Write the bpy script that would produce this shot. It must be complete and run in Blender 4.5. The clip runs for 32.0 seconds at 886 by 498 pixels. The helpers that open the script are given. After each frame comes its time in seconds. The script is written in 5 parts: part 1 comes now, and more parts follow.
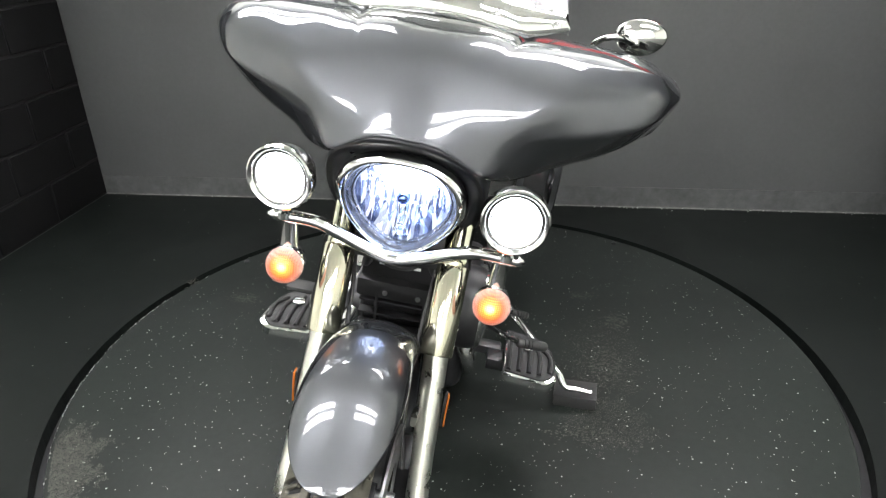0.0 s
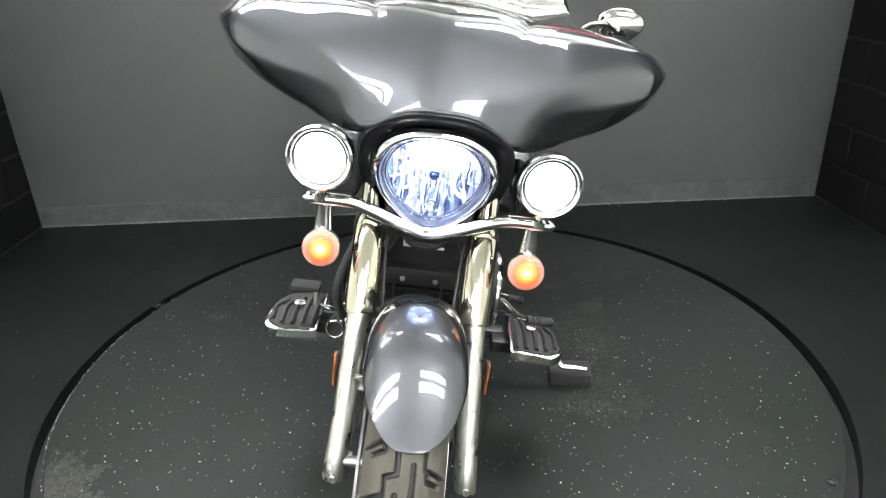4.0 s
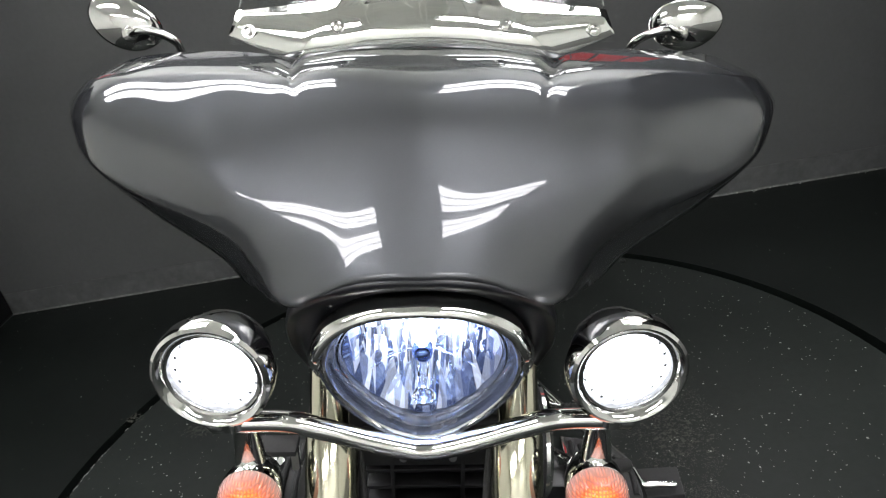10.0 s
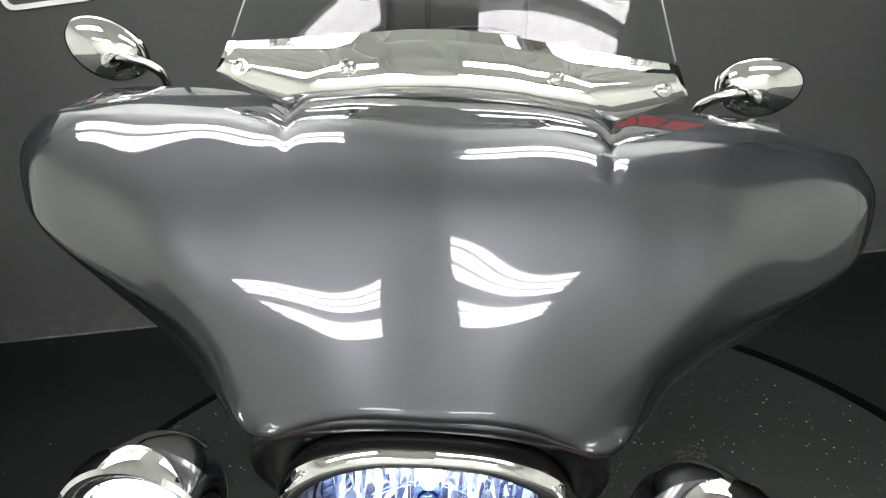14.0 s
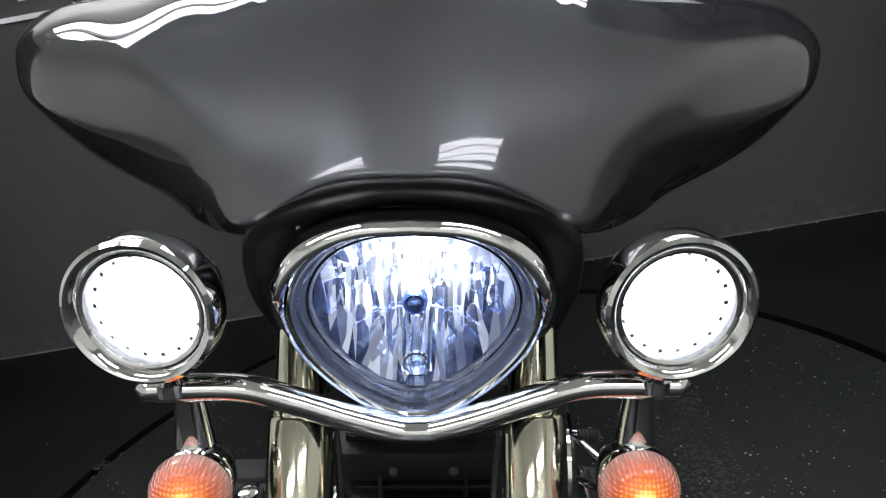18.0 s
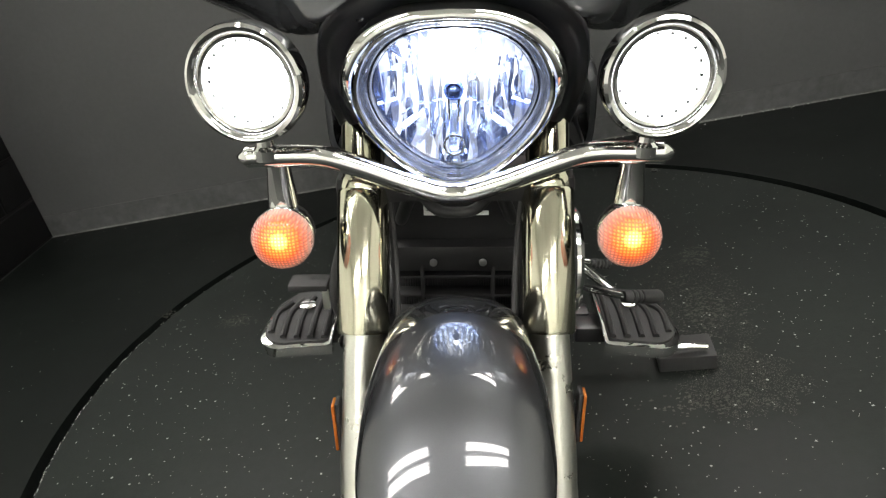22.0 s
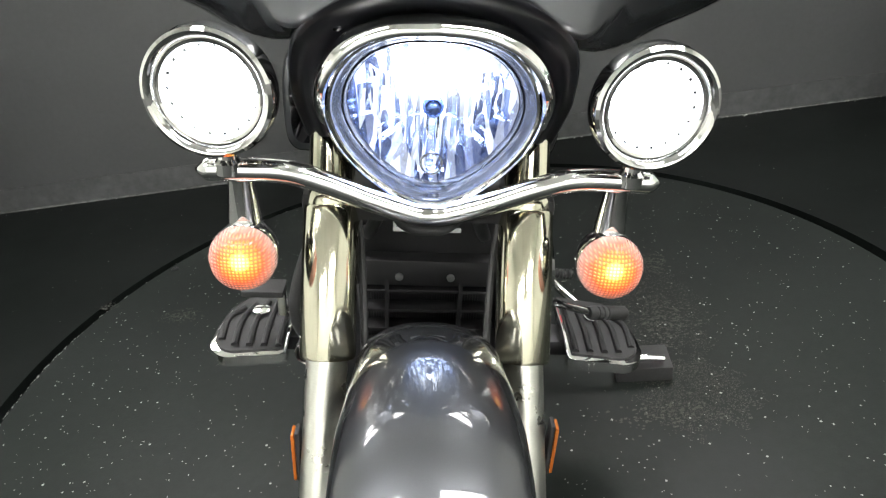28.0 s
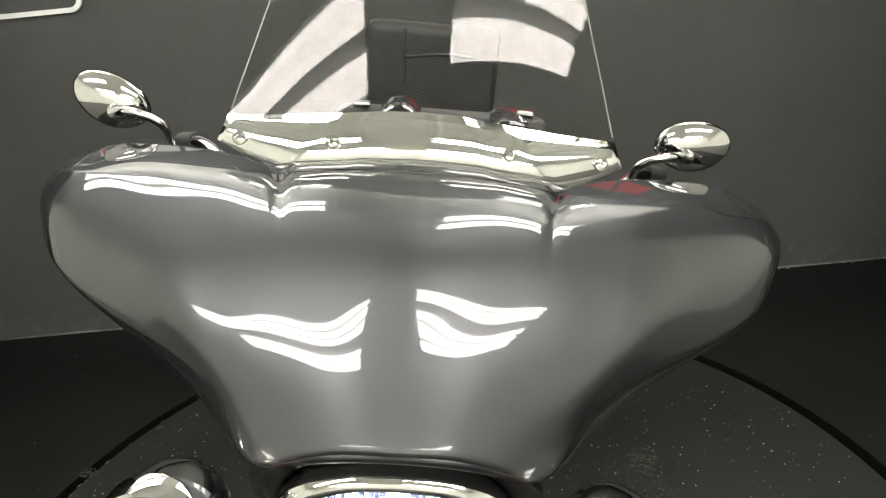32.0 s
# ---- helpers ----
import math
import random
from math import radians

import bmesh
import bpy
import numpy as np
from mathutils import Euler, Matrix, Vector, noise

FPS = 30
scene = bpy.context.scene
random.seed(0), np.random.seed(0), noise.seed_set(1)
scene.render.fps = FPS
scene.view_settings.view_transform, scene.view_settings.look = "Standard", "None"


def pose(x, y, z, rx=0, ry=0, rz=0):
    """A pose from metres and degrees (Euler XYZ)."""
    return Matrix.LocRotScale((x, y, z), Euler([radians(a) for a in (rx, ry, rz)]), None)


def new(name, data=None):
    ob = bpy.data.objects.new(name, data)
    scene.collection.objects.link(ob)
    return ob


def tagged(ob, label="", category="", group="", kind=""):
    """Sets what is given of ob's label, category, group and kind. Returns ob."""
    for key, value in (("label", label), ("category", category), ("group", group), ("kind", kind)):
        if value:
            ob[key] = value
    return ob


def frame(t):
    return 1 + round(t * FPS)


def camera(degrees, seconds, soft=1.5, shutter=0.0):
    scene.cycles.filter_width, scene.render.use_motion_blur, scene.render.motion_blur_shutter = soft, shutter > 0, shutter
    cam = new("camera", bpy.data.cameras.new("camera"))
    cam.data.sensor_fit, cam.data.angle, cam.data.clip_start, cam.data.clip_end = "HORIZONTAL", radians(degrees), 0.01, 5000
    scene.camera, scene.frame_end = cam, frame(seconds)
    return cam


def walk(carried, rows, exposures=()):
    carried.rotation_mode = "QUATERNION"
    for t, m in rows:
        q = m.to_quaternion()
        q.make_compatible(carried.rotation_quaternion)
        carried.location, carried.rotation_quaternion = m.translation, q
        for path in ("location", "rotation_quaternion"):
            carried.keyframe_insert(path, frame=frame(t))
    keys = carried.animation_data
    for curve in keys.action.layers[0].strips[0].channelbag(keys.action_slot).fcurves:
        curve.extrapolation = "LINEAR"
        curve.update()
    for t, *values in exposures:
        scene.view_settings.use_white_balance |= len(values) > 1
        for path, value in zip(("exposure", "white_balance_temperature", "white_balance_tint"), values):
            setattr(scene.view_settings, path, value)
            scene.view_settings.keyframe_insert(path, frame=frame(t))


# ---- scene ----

# ================= camera and its way =================
cam = camera(68.39, 32.0, soft=1.25)
# seconds, eye x y z, yaw, pitch, roll in degrees
ROWS = [
    (0, 0.0087, 0.2613, 1.2655, 7.37, -26.01, -1.26),
    (0.5, 0.0063, 0.1912, 1.2704, 8.85, -25.63, -2.1),
    (1, -0.0669, 0.1227, 1.2674, 5.63, -25.29, -2.25),
    (1.5, -0.1124, 0.1227, 1.2749, 3.68, -25.87, -3.18),
    (2, -0.1551, 0.1136, 1.27, 1.99, -25.59, -2.19),
    (2.5, -0.1748, 0.1297, 1.2689, 0.85, -25.8, -2.07),
    (4.5, -0.2144, 0.1681, 1.1388, -1.27, -21.33, -2.59),
    (5, -0.2173, 0.1616, 1.0702, -2.08, -18.15, -3.48),
    (5.5, -0.2184, 0.1442, 1.0233, -3.02, -15.76, -3.94),
    (6, -0.2195, 0.1442, 1.0109, -4.16, -13.63, -4.32),
    (6.5, -0.2189, 0.1647, 1.0498, -3.73, -19.8, -5.51),
    (7, -0.1934, 0.2005, 1.1279, -1.78, -24.91, -6.71),
    (7.5, -0.1895, 0.2699, 1.1842, -1.47, -27.4, -7.28),
    (8, -0.2019, 0.3762, 1.2329, -1.97, -27.19, -7.47),
    (8.5, -0.201, 0.4434, 1.2408, -2.94, -27.39, -9.42),
    (9, -0.1661, 0.561, 1.249, -0.39, -27.41, -11.53),
    (9.5, -0.134, 0.6609, 1.2411, 3.94, -26.6, -12.62),
    (10, -0.1313, 0.7537, 1.2425, 2.78, -25.85, -10.76),
    (10.5, -0.1273, 0.8119, 1.2404, 0.94, -25.37, -8.7),
    (11, -0.1353, 0.865, 1.2441, 1.31, -24.97, -7.3),
    (11.5, -0.1318, 0.9079, 1.2419, 1.68, -24.87, -7.0),
    (12, -0.1396, 0.9397, 1.2403, 1.71, -24.9, -7.61),
    (12.5, -0.1391, 0.949, 1.2359, 2.52, -24.57, -8.09),
    (13, -0.1376, 0.9471, 1.2362, 3.04, -24.1, -7.66),
    (13.5, -0.1401, 0.9436, 1.2368, 3.02, -23.46, -7.32),
    (15.5, -0.155, 0.8805, 1.1451, 2.09, -19.68, -7.89),
    (16, -0.1585, 0.88, 1.1213, 1.87, -19.65, -8.74),
    (16.5, -0.1626, 0.8645, 1.0945, 1.42, -18.45, -9.24),
    (17, -0.1598, 0.851, 1.0829, 1.67, -18.75, -9.93),
    (17.5, -0.1565, 0.8406, 1.0746, 1.78, -19.34, -10.19),
    (18, -0.1564, 0.8253, 1.0598, 1.64, -19.41, -10.25),
    (18.5, -0.1565, 0.8083, 1.0462, 2.76, -19.7, -10.49),
    (19, -0.1735, 0.7814, 1.0471, 2.88, -20.88, -9.86),
    (19.5, -0.1754, 0.7406, 1.0367, 3.15, -21.67, -10.94),
    (20, -0.1697, 0.7077, 1.0308, 3.7, -22.43, -11.69),
    (20.5, -0.1789, 0.6838, 1.0198, 4.45, -22.87, -11.78),
    (21, -0.1715, 0.6638, 1.0115, 4.98, -24.09, -11.9),
    (21.5, -0.1727, 0.6496, 1.009, 5.48, -25.53, -11.93),
    (22, -0.1799, 0.6336, 1.0029, 5.79, -26.92, -12.04),
    (22.5, -0.1738, 0.6085, 0.9954, 6.08, -28.22, -11.81),
    (23, -0.1783, 0.5973, 0.9818, 6.42, -29.53, -11.25),
    (23.5, -0.1806, 0.5868, 0.9722, 6.69, -30.75, -10.35),
    (24, -0.1865, 0.5766, 0.961, 7.2, -32.01, -10.06),
    (24.5, -0.1858, 0.5657, 0.9518, 7.36, -33.32, -10.17),
    (26.5, -0.2013, 0.5797, 0.9687, 4.38, -35.48, -8.02),
    (27, -0.2038, 0.6142, 0.9864, 2.96, -33.91, -7.92),
    (27.5, -0.2102, 0.6571, 1.011, 1.69, -31.22, -7.49),
    (28, -0.2037, 0.6903, 1.0274, 1.02, -29.05, -7.96),
    (28.5, -0.1967, 0.712, 1.0424, 1.0, -27.61, -9.06),
    (29, -0.19, 0.7351, 1.0609, 1.55, -26.34, -9.06),
    (29.5, -0.1821, 0.7491, 1.0874, 1.76, -24.9, -9.17),
    (30, -0.1643, 0.7509, 1.1417, 1.96, -23.94, -9.51),
    (30.5, -0.1578, 0.7652, 1.1816, 1.61, -23.75, -8.42),
    (31, -0.1461, 0.7821, 1.2303, 1.43, -24.6, -7.29),
    (31.5, -0.1367, 0.8105, 1.2855, 0.83, -23.83, -7.43),
    (32, -0.1236, 0.8497, 1.333, 0.78, -23.39, -5.67),
]


def eye_pose(x, y, z, yaw, pitch, roll):
    return pose(x, y, z, 90 + pitch, 0, yaw) @ pose(0, 0, 0, 0, 0, roll)


# seconds, stops, kelvin, tint
EXPOSURES = [(0, 0.44, 6450, 12), (2, 0.54, 6400, 12), (5, 0.54, 6350, 12), (6, 0.53, 6250, 11), (7, 0.50, 6300, 11), (8, 0.34, 6350, 11), (9, -0.02, 6400, 12), (10, -0.48, 6400, 13),
             (11, -0.42, 6400, 12), (12, -0.28, 6500, 11), (13.5, -0.20, 6500, 11), (16, -0.52, 6250, 14), (17, -0.64, 6200, 14), (19, -1.18, 6300, 16), (21, -1.00, 6500, 16), (22, -0.15, 6850, 11),
             (23, 0.32, 7250, 8), (24.5, 0.48, 7500, 7), (27, 0.44, 6900, 8), (28, 0.22, 6550, 11), (29, 0.00, 6500, 12), (30, -0.56, 6600, 14), (31, -0.74, 6750, 14), (32, -0.22, 7150, 9)]
walk(cam, [(t, eye_pose(*r)) for t, *r in ROWS], EXPOSURES)

# ================= world and light levels =================
world = bpy.data.worlds.new("world")
scene.world = world
world.use_nodes = True
world.node_tree.nodes["Background"].inputs[0].default_value = (0.5, 0.53, 0.5, 1)
world.node_tree.nodes["Background"].inputs[1].default_value = 0.02
TUBE_GLOW = 29.0      # ceiling tubes
HEAD_GLOW = 26.0      # headlamp bulb
SPOT_GLOW = 18.0       # passing lamps
SIGNAL_GLOW = 2.1     # running lights in the turn signals


# ================= materials =================
def mat(name, color, rough=0.5, metal=0.0, coat=0.0, var=0.0, scale=40.0, bump=0.0, bump_scale=200.0, rough_var=0.0,
        big=0.0, big_scale=3.0, flake=0.0, ior=1.5, island=0.0):
    """A surface with variation at two scales (var: fine, big: broad), fine relief and uneven gloss."""
    m = bpy.data.materials.new(name)
    m.use_nodes = True
    nt = m.node_tree
    b = nt.nodes["Principled BSDF"]
    b.inputs["Base Color"].default_value = (*color, 1)
    b.inputs["Roughness"].default_value = rough
    b.inputs["Metallic"].default_value = metal
    b.inputs["IOR"].default_value = ior
    b.inputs["Coat Weight"].default_value = coat
    b.inputs["Coat Roughness"].default_value = 0.025
    tc = nt.nodes.new("ShaderNodeTexCoord")

    def tex(sc, detail=6.0, r=0.6):
        n = nt.nodes.new("ShaderNodeTexNoise")
        n.inputs["Scale"].default_value = sc
        n.inputs["Detail"].default_value = detail
        n.inputs["Roughness"].default_value = r
        nt.links.new(tc.outputs["Object"], n.inputs["Vector"])
        return n.outputs["Fac"]

    def span(fac, lo, hi):
        n = nt.nodes.new("ShaderNodeMapRange")
        n.inputs["From Min"].default_value, n.inputs["From Max"].default_value = 0.3, 0.7
        n.inputs["To Min"].default_value, n.inputs["To Max"].default_value = lo, hi
        nt.links.new(fac, n.inputs["Value"])
        return n.outputs["Result"]

    value = None
    for amount, sc in ((var, scale), (big, big_scale)):
        if amount:
            f = span(tex(sc), 1 - amount, 1 + amount)
            if value is None:
                value = f
            else:
                mu = nt.nodes.new("ShaderNodeMath")
                mu.operation = "MULTIPLY"
                nt.links.new(value, mu.inputs[0])
                nt.links.new(f, mu.inputs[1])
                value = mu.outputs[0]
    if island:
        info = nt.nodes.new("ShaderNodeObjectInfo")
        f = nt.nodes.new("ShaderNodeMapRange")
        f.inputs["To Min"].default_value, f.inputs["To Max"].default_value = 1 - island, 1 + island
        nt.links.new(info.outputs["Random"], f.inputs["Value"])
        if value is None:
            value = f.outputs[0]
        else:
            mu = nt.nodes.new("ShaderNodeMath")
            mu.operation = "MULTIPLY"
            nt.links.new(value, mu.inputs[0])
            nt.links.new(f.outputs[0], mu.inputs[1])
            value = mu.outputs[0]
    if value is not None:
        mix = nt.nodes.new("ShaderNodeVectorMath")
        mix.operation = "SCALE"
        mix.inputs[0].default_value = color
        nt.links.new(value, mix.inputs["Scale"])
        nt.links.new(mix.outputs[0], b.inputs["Base Color"])
    if rough_var:
        nt.links.new(span(tex(big_scale * 2.3), max(0.02, rough - rough_var), rough + rough_var), b.inputs["Roughness"])
    if bump:
        bn = nt.nodes.new("ShaderNodeBump")
        bn.inputs["Strength"].default_value = bump
        bn.inputs["Distance"].default_value = 0.002
        nt.links.new(tex(bump_scale), bn.inputs["Height"])
        nt.links.new(bn.outputs[0], b.inputs["Normal"])
    if flake:
        bn = nt.nodes.new("ShaderNodeBump")
        bn.inputs["Strength"].default_value = flake
        bn.inputs["Distance"].default_value = 0.0004
        nt.links.new(tex(2600.0, 2.0), bn.inputs["Height"])
        nt.links.new(bn.outputs[0], b.inputs["Normal"])
    return m


def glow(name, color, strength):
    m = bpy.data.materials.new(name)
    m.use_nodes = True
    nt = m.node_tree
    nt.nodes.remove(nt.nodes["Principled BSDF"])
    e = nt.nodes.new("ShaderNodeEmission")
    e.inputs[0].default_value, e.inputs[1].default_value = (*color, 1), strength
    nt.links.new(e.outputs[0], nt.nodes["Material Output"].inputs[0])
    return m


def pane(name, tint, gloss_ior=1.45, rough=0.02, ripple=0.0, ripple_scale=60.0):
    """Thin clear sheet: lets light straight through, with a Fresnel gloss on top."""
    m = bpy.data.materials.new(name)
    m.use_nodes = True
    nt = m.node_tree
    nt.nodes.remove(nt.nodes["Principled BSDF"])
    tr = nt.nodes.new("ShaderNodeBsdfTransparent")
    tr.inputs[0].default_value = (*tint, 1)
    gl = nt.nodes.new("ShaderNodeBsdfGlossy")
    gl.inputs["Roughness"].default_value = rough
    fr = nt.nodes.new("ShaderNodeFresnel")
    fr.inputs[0].default_value = gloss_ior
    mx = nt.nodes.new("ShaderNodeMixShader")
    if ripple:
        tc = nt.nodes.new("ShaderNodeTexCoord")
        n = nt.nodes.new("ShaderNodeTexNoise")
        n.inputs["Scale"].default_value = ripple_scale
        nt.links.new(tc.outputs["Object"], n.inputs["Vector"])
        bn = nt.nodes.new("ShaderNodeBump")
        bn.inputs["Strength"].default_value = ripple
        nt.links.new(n.outputs["Fac"], bn.inputs["Height"])
        nt.links.new(bn.outputs[0], gl.inputs["Normal"])
    nt.links.new(fr.outputs[0], mx.inputs[0])
    nt.links.new(tr.outputs[0], mx.inputs[1])
    nt.links.new(gl.outputs[0], mx.inputs[2])
    nt.links.new(mx.outputs[0], nt.nodes["Material Output"].inputs[0])
    return m


PAINT = mat("charcoal_pearl_paint", (0.092, 0.096, 0.103), 0.42, 0.9, 1.0, var=0.03, scale=900, flake=0.05, big=0.02, big_scale=6)
PAINT.node_tree.nodes["Principled BSDF"].inputs["Coat IOR"].default_value = 1.50   # clear lacquer
PAINT.node_tree.nodes["Principled BSDF"].inputs["Specular Tint"].default_value = (0.12, 0.12, 0.12, 1)   # pearl flakes turn dark at a slant
CHROME = mat("chrome", (0.78, 0.78, 0.76), 0.05, 1.0, rough_var=0.02, big_scale=12)
STAINLESS = mat("polished_stainless", (0.86, 0.87, 0.84), 0.04, 1.0, rough_var=0.02, big_scale=8)
SATIN = mat("satin_aluminium", (0.66, 0.66, 0.60), 0.3, 1.0, var=0.04, scale=500, rough_var=0.06, big_scale=9)
POLISHED = mat("polished_fork_cover", (0.62, 0.60, 0.47), 0.11, 1.0, rough_var=0.03, big_scale=10)
for brushed, amount in ((SATIN, 0.25), (POLISHED, 0.4)):        # turned on a lathe: highlights run along the tube
    bs = brushed.node_tree.nodes["Principled BSDF"]
    bs.inputs["Anisotropic"].default_value, bs.inputs["Anisotropic Rotation"].default_value = amount, 0.25
STEEL = mat("dull_steel", (0.42, 0.42, 0.42), 0.35, 1.0, var=0.1, scale=300)
BLACK_GLOSS = mat("black_gloss_plastic", (0.006, 0.007, 0.011), 0.12, 0.0, 0.6, rough_var=0.05, big_scale=20)
BLUE_CHROME = mat("blued_bulb_cap", (0.22, 0.33, 0.72), 0.16, 1.0, rough_var=0.04, big_scale=30)
SMOKED = mat("smoked_ring", (0.036, 0.040, 0.054), 0.25, 0.3, 1.0, var=0.06, scale=200, big=0.06, big_scale=30)
BROW_BLACK = mat("black_smooth_plastic", (0.007, 0.0075, 0.01), 0.32, rough_var=0.04, big_scale=20)
BLACK_SATIN = mat("black_satin_paint", (0.014, 0.014, 0.015), 0.42, var=0.15, scale=300, bump=0.05, bump_scale=700, rough_var=0.08)
BLACK_PLASTIC = mat("black_grained_plastic", (0.022, 0.022, 0.023), 0.55, var=0.2, scale=250, bump=0.12, bump_scale=900, rough_var=0.1)
BLACK_DULL = mat("dull_black_plastic", (0.007, 0.007, 0.0075), 0.6, var=0.2, scale=200, rough_var=0.1)
RUBBER = mat("tyre_rubber", (0.064, 0.060, 0.045), 0.72, var=0.18, scale=220, bump=0.15, bump_scale=700, big=0.15, big_scale=14)
RUBBER_DARK = mat("black_rubber", (0.02, 0.02, 0.02), 0.6, var=0.2, scale=300, bump=0.1, bump_scale=600)
LEATHER = mat("black_leather", (0.018, 0.018, 0.018), 0.38, var=0.2, scale=180, bump=0.35, bump_scale=420)
AMBER = mat("amber_reflector", (0.42, 0.12, 0.02), 0.2, 0.0, 0.8, var=0.1, scale=800, bump=0.3, bump_scale=900)
WHITE_LABEL = mat("white_label", (0.75, 0.76, 0.74), 0.5, var=0.05, scale=90)
PRINT = mat("grey_print", (0.12, 0.12, 0.12), 0.6)
MIRROR = mat("mirror_glass", (0.85, 0.86, 0.87), 0.01, 1.0)
WALL_PAINT = mat("charcoal_wall_paint", (0.054, 0.056, 0.055), 0.42, var=0.06, scale=60, bump=0.12, bump_scale=260, big=0.10, big_scale=1.4, rough_var=0.08)
BLOCK_PAINT = mat("black_block_paint", (0.003, 0.003, 0.0032), 0.75, var=0.2, scale=50, bump=0.5, bump_scale=160, big=0.15, big_scale=3, island=0.15, ior=1.3)
MORTAR = mat("painted_joint", (0.0032, 0.0032, 0.0034), 0.75, var=0.2, scale=80, bump=0.3)
FLOOR_MAT = mat("dark_sealed_floor", (0.0060, 0.0075, 0.0067), 0.44, var=0.10, scale=35, bump=0.10, bump_scale=180, big=0.10, big_scale=1.6, rough_var=0.03, ior=1.22)
TABLE_MAT = mat("turntable_deck", (0.0128, 0.0155, 0.0138), 0.42, var=0.10, scale=45, bump=0.12, bump_scale=220, big=0.12, big_scale=2.2, rough_var=0.03, ior=1.24)
# near-black for the turntable gap and the painted-in shade of the tread grooves
GROOVE = mat("groove_black", (0.004, 0.004, 0.005), 0.5, var=0.2, scale=60)
SCUFFED = mat("scuffed_skirting_paint", (0.054, 0.056, 0.055), 0.5, var=0.25, scale=30, bump=0.2, bump_scale=120, big=0.25, big_scale=5)
SEALANT = mat("worn_sealant", (0.11, 0.112, 0.105), 0.6, var=0.5, scale=45, bump=0.3, bump_scale=90, big=0.5, big_scale=7)
CHIP = mat("pale_paint_chip", (0.30, 0.31, 0.285), 0.6, island=0.4)
MUD = mat("dried_mud", (0.088, 0.083, 0.055), 0.8, var=0.35, scale=60, bump=0.4, bump_scale=140)
DUST = mat("dusty_residue", (0.040, 0.041, 0.033), 0.7, var=0.4, scale=70, bump=0.3, bump_scale=120)
ACRYLIC = mat("acrylic_edge", (0.22, 0.23, 0.215), 0.15, ior=1.5)
CEILING_MAT = mat("pale_ceiling_paint", (0.76, 0.77, 0.73), 0.7, var=0.05, scale=12, big=0.08, big_scale=0.7)
PALE_WALL = mat("pale_ribbed_metal", (0.76, 0.77, 0.72), 0.45, var=0.04, scale=9, big=0.06, big_scale=0.6)
HALL_FLOOR = mat("grey_concrete", (0.045, 0.046, 0.044), 0.45, var=0.12, scale=20, bump=0.1, bump_scale=90, big=0.15, big_scale=1.0)
HOUSING = mat("grey_enamel", (0.22, 0.22, 0.21), 0.35, var=0.03, scale=30)
SIGN_WHITE = mat("white_sign_face", (0.78, 0.79, 0.78), 0.4, var=0.03, scale=40)
SIGN_RED = mat("red_sign_face", (0.62, 0.03, 0.035), 0.4, var=0.04, scale=40)
TUBE = glow("lit_tube", (1.0, 1.0, 1.0), TUBE_GLOW)
BULB = glow("lit_bulb", (0.86, 0.92, 1.0), HEAD_GLOW)
WS_CLEAR = pane("clear_windscreen", (0.90, 0.92, 0.91), 1.5, 0.01)
LENS_CLEAR = pane("clear_lens", (0.92, 0.95, 1.0), 1.45, 0.02, 0.05, 90)


